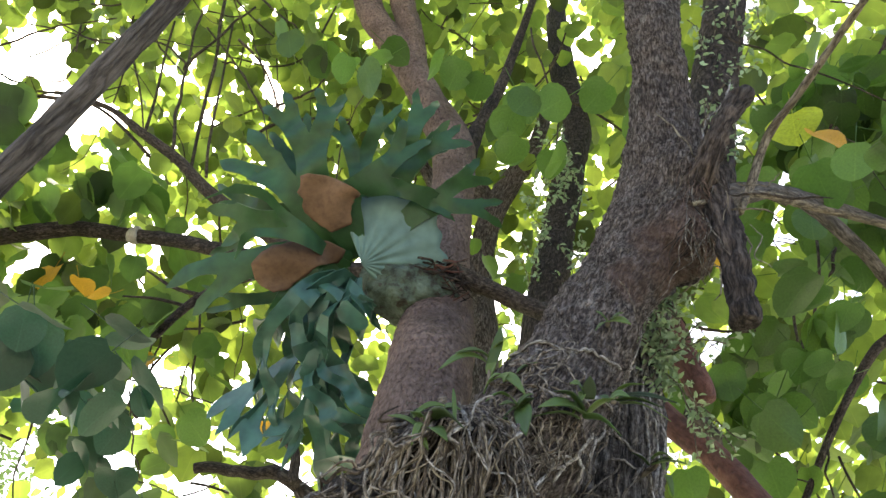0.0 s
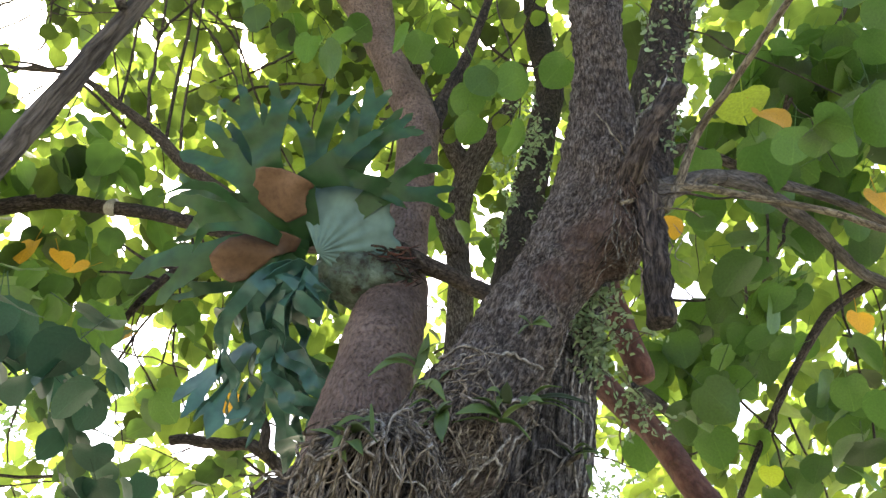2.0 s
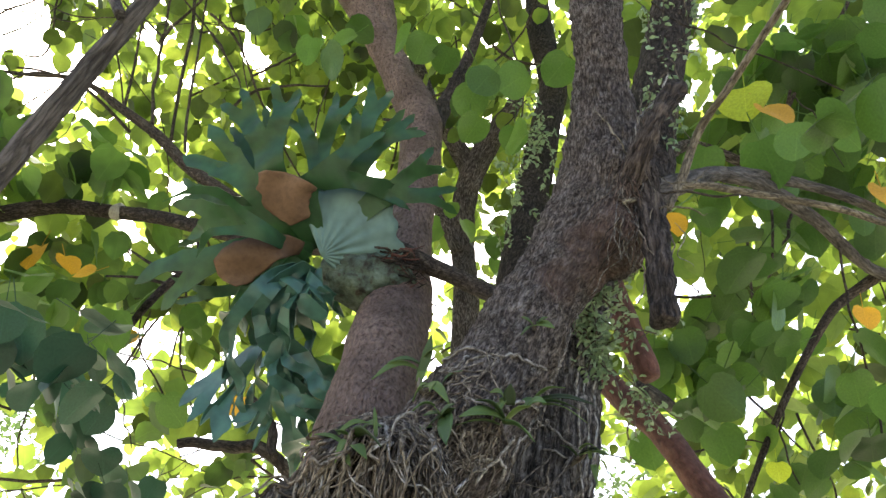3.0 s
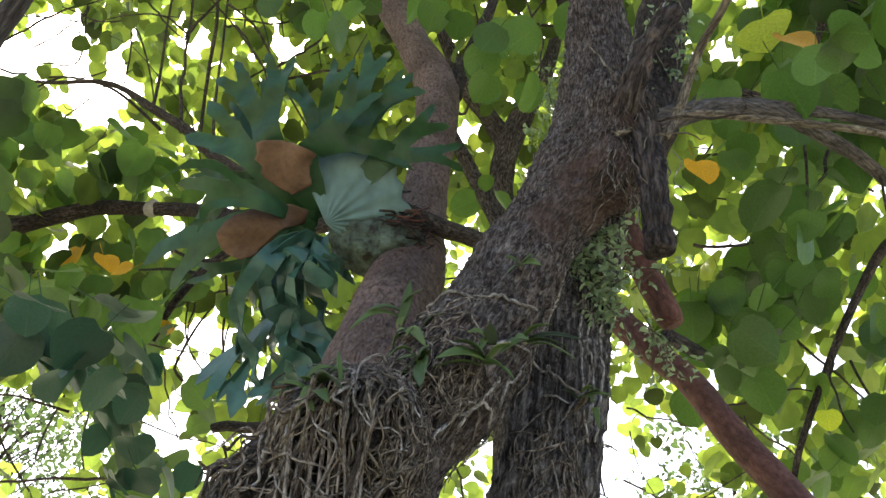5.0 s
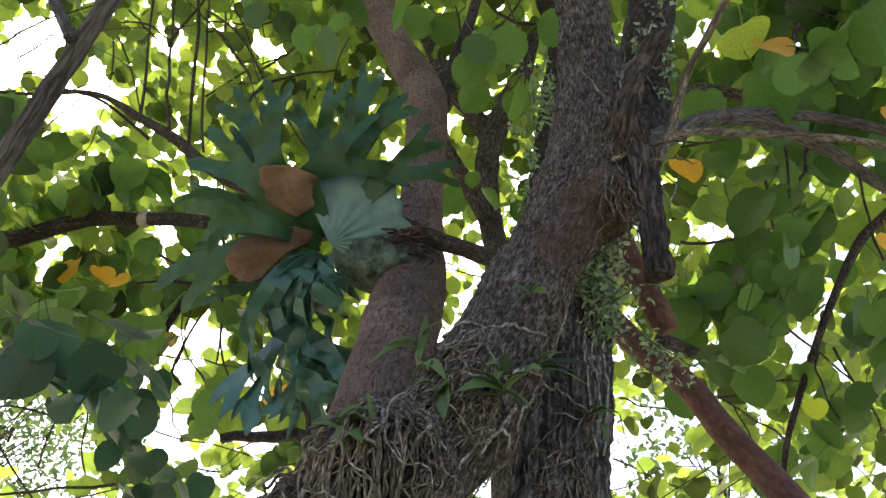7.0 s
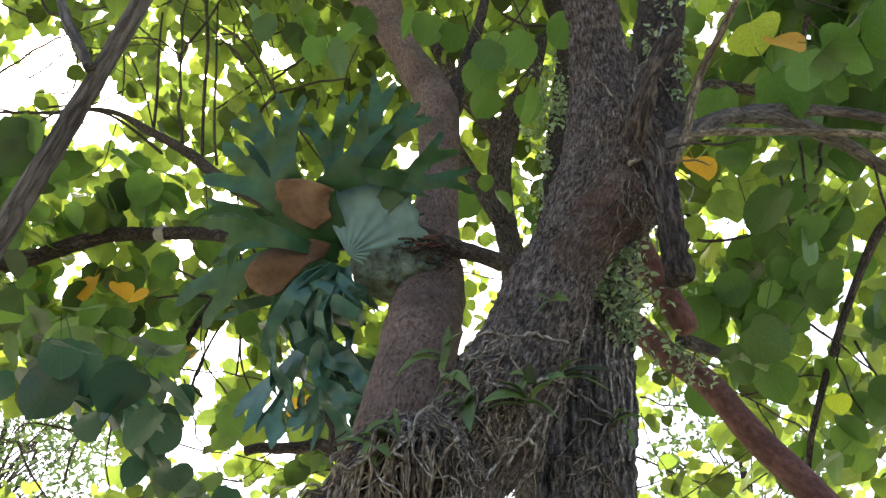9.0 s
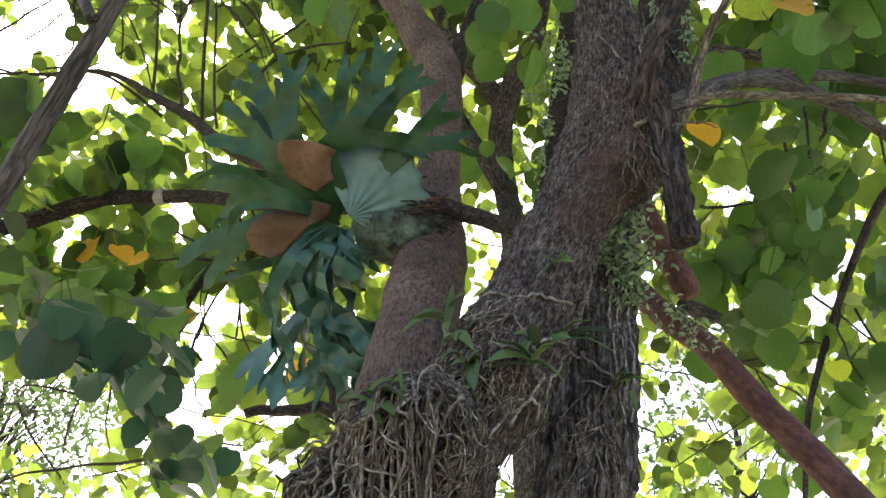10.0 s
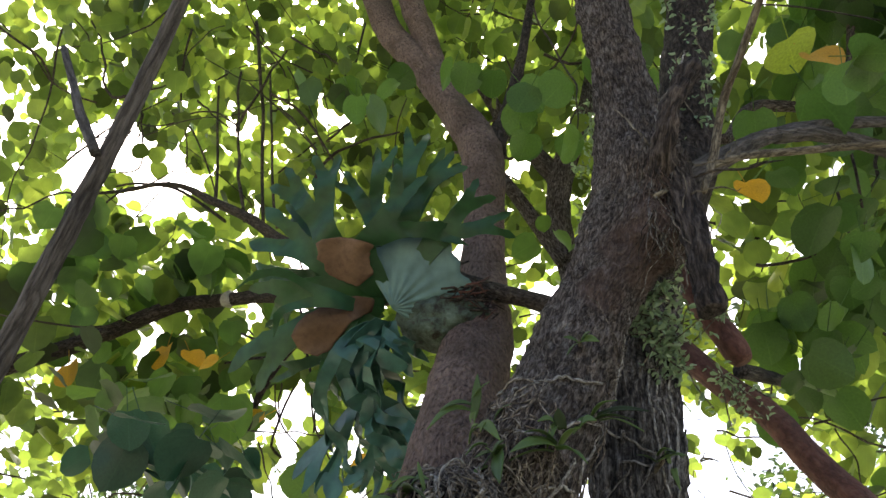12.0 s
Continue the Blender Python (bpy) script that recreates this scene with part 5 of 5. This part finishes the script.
for k in range(80):
    s = (rr.uniform(0.36, 0.47), 1.3, rr.uniform(2.7, 3.02))
    bm = tube(bmesh.new(), creep(s, (rr.uniform(-0.4, 0.4), 0, -1), rr.uniform(0.08, 0.24), rr.uniform(0.0008, 0.002), 0.0006, 0.4, 0.0, 0.014), 3, 5)
    bm.transform(CM)
    part("root", bm, rr.choice((PALE_ROOT, ROOT, TWIG, BARK_BROWN)), climbers)
for k in range(40):
    s = (rr.uniform(0.12, 0.36), 1.45, rr.uniform(2.2, 2.6))
    bm = tube(bmesh.new(), creep(s, (rr.uniform(-0.25, 0.25), 0, -1), rr.uniform(0.12, 0.4), rr.uniform(0.0009, 0.0024), 0.0008, 0.6, 0.0, 0.006), 3, 5)
    bm.transform(CM)
    part("root", bm, PALE_ROOT if rr.random() < 0.6 else ROOT, climbers)

# ---- small-leaved creeper ----
SMALL = []
for sd in range(3):
    me = leaf_mesh("creeper_blade", 8, 1, 0.3, 0.3, 0.05, 60 + sd)
    for v in me.vertices:
        v.co.x *= 0.55
    SMALL.append(me)


def creeper(label, at, strands, size, per):
    """Strands of thin stem with small oval leaves. strands: start, way, length, how far off the bark, hanging free or not."""
    ob = thing("creeper", label, "creeper", at, "creepers")
    back = Matrix.Translation(-Vector(at))
    placed = []
    for s, way, length, off, free in strands:
        if free:
            p, d = Vector(s), Vector(way).normalized()
            nodes = []
            for i in range(max(5, int(length / 0.03))):
                nodes.append((p.x, p.y, p.z, 0.0016))
                d = (d + Vector((rr.gauss(0, 0.22), rr.gauss(0, 0.22), rr.gauss(0, 0.1) - 0.06))).normalized()
                p = p + d * 0.03
        else:
            nodes = creep(s, way, length, 0.002, 0.001, 0.6, off, 0.012, 0.025)
        bm = tube(bmesh.new(), nodes, 3, 5)
        bm.transform(back)
        part("stem", bm, PALE_TWIG, ob)
        for q in nodes:
            for _ in range(per):
                c = Vector(q[:3]) + Vector((rr.gauss(0, 0.008), rr.gauss(0, 0.008), rr.gauss(0, 0.008)))
                placed.append((rr.randrange(3), back @ leaf_pose(c, size * rr.uniform(0.6, 1.25), rr.uniform(0, 360), rr.gauss(-10, 45), rr.gauss(0, 40))))
    lv = join_copies("leaves", SMALL, placed, LEAF_SMALL, ob)
    lv["label"] = "many small pale green oval leaves"
    return ob


def slope(f):
    """A place on the shaded flank of the rear stem, from the crotch down to the red branch."""
    return (0.285 + 0.085 * f + rr.uniform(-0.035, 0.035), 1.6 + rr.uniform(-0.03, 0.04), 2.8 - 0.22 * f + rr.uniform(-0.05, 0.04))


creeper("bushy pale green creeper in the crotch below the knot", (0.33, 1.6, 2.72), [(slope(rr.random()), (rr.uniform(-0.8, 1), -0.5, rr.uniform(-1, 0.6)), rr.uniform(0.07, 0.15), rr.uniform(0.0, 0.03), False) for _ in range(34)] + [(slope(rr.random()), (rr.uniform(-0.5, 0.8), -0.2, rr.uniform(-1, 0.3)), rr.uniform(0.07, 0.14), 0.0, True) for _ in range(22)], 0.018, 3)
creeper("pale creeper trailing along the reddish branch", (0.43, 1.8, 2.64), [((0.38 + 0.07 * f, 1.74 + 0.1 * f, 2.69 - 0.06 * f + rr.uniform(-0.03, 0.03)), (rr.uniform(-0.1, 0.6), 0.1, rr.uniform(-1, -0.3)), rr.uniform(0.05, 0.1), 0.0, True) for f in [rr.random() for _ in range(8)]], 0.018, 2)
creeper("creeper trailing up the rear stem", (0.5, 1.55, 3.35), [((0.43 + 0.2 * f + rr.uniform(-0.06, 0.07), 1.55 + 0.13 * f + rr.uniform(-0.03, 0.02), 3.13 + 0.75 * f), (rr.uniform(-0.2, 0.3), -0.05, rr.choice((-1, 1))), rr.uniform(0.12, 0.3), 0.0, True) for f in [rr.random() for _ in range(26)]], 0.02, 2)
creeper("green creeper wrapped round the mossy stem", (0.12, 3.0, 4.2), [((0.15 + rr.uniform(-0.09, 0.1), rr.uniform(2.96, 3.2), rr.uniform(3.7, 4.8)), (rr.uniform(-0.4, 0.4), -0.1, rr.choice((-1, -1, 1))), rr.uniform(0.15, 0.35), 0.0, True) for _ in range(44)], 0.026, 3)

# ---- thin twigs through the crown ----


def twig(nodes, r0, r1, label=""):
    pts = [q[:3] for q in spline([(*q, 0) for q in nodes], 3)]
    n = len(pts) - 1
    return limb("twig", [(q[0] + rr.gauss(0, 0.005), q[1] + rr.gauss(0, 0.005), q[2] + rr.gauss(0, 0.004), 0.45 * (r0 + (r1 - r0) * i / n)) for i, q in enumerate(pts)], TWIG, tree, label, 3, 6, 0.1, 40)


twig([(-1.744, 2.950, 4.556), (-1.771, 2.950, 4.856), (-1.838, 2.950, 5.398)], 0.0199, 0.0128)
twig([(-1.565, 2.950, 4.400), (-1.626, 2.950, 4.705), (-1.680, 2.950, 5.056), (-1.697, 2.950, 5.442)], 0.0219, 0.0137)
twig([(-1.389, 2.950, 4.301), (-1.451, 2.950, 4.707), (-1.516, 2.950, 5.398)], 0.0186, 0.0120)
twig([(-1.650, 2.900, 5.002), (-1.851, 2.900, 5.157), (-2.144, 2.900, 5.143), (-2.405, 2.900, 5.293)], 0.0134, 0.0074)
twig([(-1.394, 3.300, 4.854), (-1.312, 3.300, 5.007), (-1.134, 3.300, 5.059), (-0.894, 3.300, 5.071)], 0.0211, 0.0121)
twig([(-1.791, 3.600, 5.259), (-1.532, 3.600, 5.443), (-1.185, 3.600, 5.562)], 0.0169, 0.0085)
twig([(-1.671, 3.000, 5.413), (-1.421, 3.000, 5.072), (-1.257, 3.000, 4.816), (-1.176, 3.000, 4.594)], 0.0112, 0.0064)
twig([(-1.506, 3.400, 5.892), (-1.406, 3.400, 5.555), (-1.352, 3.400, 5.198)], 0.0123, 0.0070)
twig([(-2.223, 3.100, 5.440), (-2.020, 3.100, 5.177), (-1.837, 3.100, 4.696)], 0.0152, 0.0101)
twig([(-2.445, 3.100, 5.532), (-2.374, 3.100, 5.217), (-2.386, 3.100, 5.068), (-2.617, 3.100, 5.108)], 0.0139, 0.0087)
twig([(-1.68, 2.95, 5.01), (-1.65, 2.95, 5.12), (-1.54, 2.95, 5.32), (-1.43, 2.95, 5.53)], 0.0209, 0.0121)
twig([(-1.58, 3.10, 5.26), (-1.51, 3.10, 5.24), (-1.40, 3.10, 5.07), (-1.28, 3.10, 4.88)], 0.0143, 0.0088)
twig([(-1.50, 3.10, 5.82), (-1.34, 3.10, 5.64), (-1.22, 3.10, 5.53), (-1.12, 3.10, 5.32)], 0.0154, 0.0088)
twig([(-1.29, 3.20, 5.03), (-1.19, 3.20, 5.09), (-1.10, 3.20, 5.17), (-1.04, 3.20, 5.27)], 0.0187, 0.0121)
twig([(-2.69, 2.90, 5.06), (-2.53, 2.90, 5.19), (-2.38, 2.90, 5.27), (-2.10, 2.90, 5.33)], 0.0154, 0.0099)
twig([(-2.48, 2.90, 5.00), (-2.35, 2.90, 5.11), (-2.26, 2.90, 5.25)], 0.0121, 0.0066)
twig([(-2.26, 2.90, 5.28), (-2.25, 2.90, 5.14), (-2.24, 2.90, 4.98)], 0.0099, 0.0066)
twig([(-1.98, 3.00, 5.37), (-1.88, 3.00, 5.24), (-1.76, 3.00, 5.11), (-1.70, 3.00, 5.04)], 0.0132, 0.0088)
twig([(-1.97, 3.10, 5.62), (-1.79, 3.10, 5.67), (-1.56, 3.10, 5.63)], 0.0132, 0.0088)
twig([(-1.54, 3.15, 5.63), (-1.44, 3.15, 5.41), (-1.34, 3.15, 5.15), (-1.26, 3.15, 4.88)], 0.011, 0.0077)
twig([(0.497, 1.600, 3.706), (0.639, 1.600, 3.582), (0.794, 1.600, 3.487), (0.957, 1.600, 3.374)], 0.0074, 0.0049)
twig([(1.387, 2.300, 4.579), (1.215, 2.300, 4.269), (1.094, 2.300, 4.046), (0.998, 2.300, 3.696)], 0.0194, 0.0146)
twig([(1.057, 2.200, 3.948), (1.122, 2.200, 3.816), (1.163, 2.200, 3.624)], 0.0062, 0.0031)
twig([(1.050, 2.400, 3.592), (0.990, 2.400, 3.450), (0.913, 2.400, 3.276), (0.862, 2.400, 3.160)], 0.0141, 0.0091)
twig([(1.176, 2.400, 3.526), (1.172, 2.400, 3.285), (1.181, 2.400, 3.106), (1.193, 2.400, 2.752)], 0.0101, 0.0081)
twig([(1.025, 2.700, 3.073), (0.994, 2.700, 2.944), (1.028, 2.700, 2.766)], 0.0100, 0.0060)
twig([(0.017, 2.400, 4.697), (0.091, 2.400, 4.365), (0.151, 2.400, 4.109), (0.097, 2.400, 3.844)], 0.0097, 0.0060)
twig([(0.151, 2.400, 4.109), (0.094, 2.400, 3.994), (0.046, 2.400, 3.910)], 0.0054, 0.0032)
twig([(-1.684, 3.200, 3.456), (-1.521, 3.200, 3.400), (-1.338, 3.200, 3.363), (-1.140, 3.200, 3.311)], 0.0090, 0.0064)
twig([(-1.414, 3.400, 3.879), (-1.333, 3.400, 3.461), (-1.234, 3.400, 3.257)], 0.0150, 0.0082)
twig([(-1.518, 3.200, 3.355), (-1.444, 3.200, 3.153), (-1.367, 3.200, 2.988)], 0.0100, 0.0063)
twig([(-0.936, 2.600, 2.774), (-0.788, 2.600, 2.772), (-0.671, 2.600, 2.770), (-0.572, 2.600, 2.705), (-0.436, 2.600, 2.595)], 0.038, 0.058)
twig([(-0.695, 2.550, 2.900), (-0.641, 2.550, 2.836), (-0.596, 2.550, 2.727)], 0.033, 0.042)
twig([(-1.896, 3.600, 4.232), (-1.778, 3.600, 4.083), (-1.650, 3.600, 3.841), (-1.668, 3.600, 3.567)], 0.0138, 0.0092)
twig([(0.919, 2.500, 3.546), (0.904, 2.500, 3.278), (0.873, 2.500, 3.155)], 0.0121, 0.0081)
twig([(0.662, 2.600, 2.813), (0.804, 2.600, 2.858), (0.904, 2.600, 2.859)], 0.0083, 0.0055)
twig([(0.625, 2.600, 3.397), (0.715, 2.600, 3.374), (0.809, 2.600, 3.386)], 0.0140, 0.0100)
twig([(0.379, 3.400, 3.174), (0.507, 3.400, 3.127), (0.656, 3.400, 3.092)], 0.0094, 0.0059)
twig([(0.323, 1.720, 2.481), (0.315, 1.720, 2.379), (0.312, 1.720, 2.236)], 0.0056, 0.0044)
twig([(1.093, 2.300, 4.105), (1.025, 2.300, 3.852), (0.967, 2.300, 3.689), (0.932, 2.300, 3.333)], 0.0141, 0.0097)
twig([(0.755, 2.900, 2.912), (0.788, 2.900, 2.789), (0.776, 2.900, 2.619)], 0.0071, 0.0041)
twig([(1.107, 2.900, 3.113), (1.172, 2.900, 2.920), (1.196, 2.900, 2.799)], 0.0106, 0.0074)
twig([(-1.157, 3.400, 6.134), (-1.322, 3.400, 5.609), (-1.768, 3.400, 5.665)], 0.0162, 0.0090)
twig([(-1.677, 3.000, 5.901), (-1.577, 3.000, 5.151), (-1.477, 3.000, 4.375)], 0.0241, 0.0189)
twig([(-2.436, 3.000, 4.889), (-2.072, 3.000, 4.787), (-1.702, 3.000, 4.468)], 0.0145, 0.0194)


bm = bmesh.new()
for k in range(260):
    az, el, d = radians(rr.uniform(-52, 30)), radians(rr.uniform(16, 54)), rr.uniform(4.2, 7.5)
    p = core + d * Vector((math.sin(az) * math.cos(el), math.cos(az) * math.cos(el), math.sin(el)))
    w = Vector((rr.gauss(0, 1), rr.gauss(0, 1), rr.gauss(0.2, 0.8))).normalized()
    nodes, r = [], rr.uniform(0.0025, 0.009)
    for i in range(rr.randrange(5, 12)):
        nodes.append((*p, r * (1 - 0.07 * i)))
        w = (w + Vector((rr.gauss(0, 0.22), rr.gauss(0, 0.22), rr.gauss(0, 0.2)))).normalized()
        p = p + w * 0.13
    tube(bm, nodes, 2, 5)
tagged(part("twigwork", bm, TWIG, tree, "maze of thin dark twigs in the crown"), kind="stuff")

# ---- distant trees ----


def far_tree(x, y, height, crown_r, n, size, seed, label, tall=1.3):
    ob = thing("tree", label, "tree", (x, y, 0), "distant trees")
    rs = random.Random(seed)
    part("trunk", tube(bmesh.new(), [(0, 0, -0.2, 0.35), (0.1, 0, height * 0.4, 0.25), (0, 0.1, height * 0.8, 0.1), (0, 0, height, 0.03)], 5, 10, 0.1, 2), BARK_DARK, ob)
    placed = []
    clumps = []
    for _ in range(60):
        a, h = rs.uniform(0, 6.283), rs.uniform(0.25, 1.0)
        r = crown_r * math.sqrt(rs.random()) * math.sin(math.pi * min(1, 0.15 + 0.85 * (1 - abs(h - 0.55) / 0.6))) ** 0.5
        clumps.append(Vector((r * math.cos(a), r * math.sin(a), h * height)))
        part("branch", tube(bmesh.new(), [(0, 0, h * height * 0.75, 0.035), (clumps[-1].x * 0.5, clumps[-1].y * 0.5, h * height * 0.9, 0.022), (*clumps[-1], 0.01)], 3, 5), BARK_DARK, ob)
    for _ in range(n):
        c = rs.choice(clumps)
        p = c + Vector((rs.gauss(0, 1), rs.gauss(0, 1), rs.gauss(0, 0.7))) * crown_r * 0.16
        placed.append((rs.randrange(3), leaf_pose(p, size * rs.uniform(0.6, 1.3), rs.uniform(0, 360), rs.gauss(-20, 40), rs.gauss(0, 40))))
    cr = join_copies("crown", SMALL, placed, LEAF_FAR, ob)
    cr["label"] = "airy crown of fine dark leaves"


far_tree(-17.0, 22.0, 13.5, 4.5, 6000, 0.2, 5, "distant dark tree with a fine airy crown")
far_tree(3.5, 26.0, 12.0, 3.0, 4000, 0.24, 6, "distant dark green tree beyond the branches")
far_tree(-6.0, 30.0, 11.0, 4.0, 5000, 0.3, 7, "distant tree with a round crown")
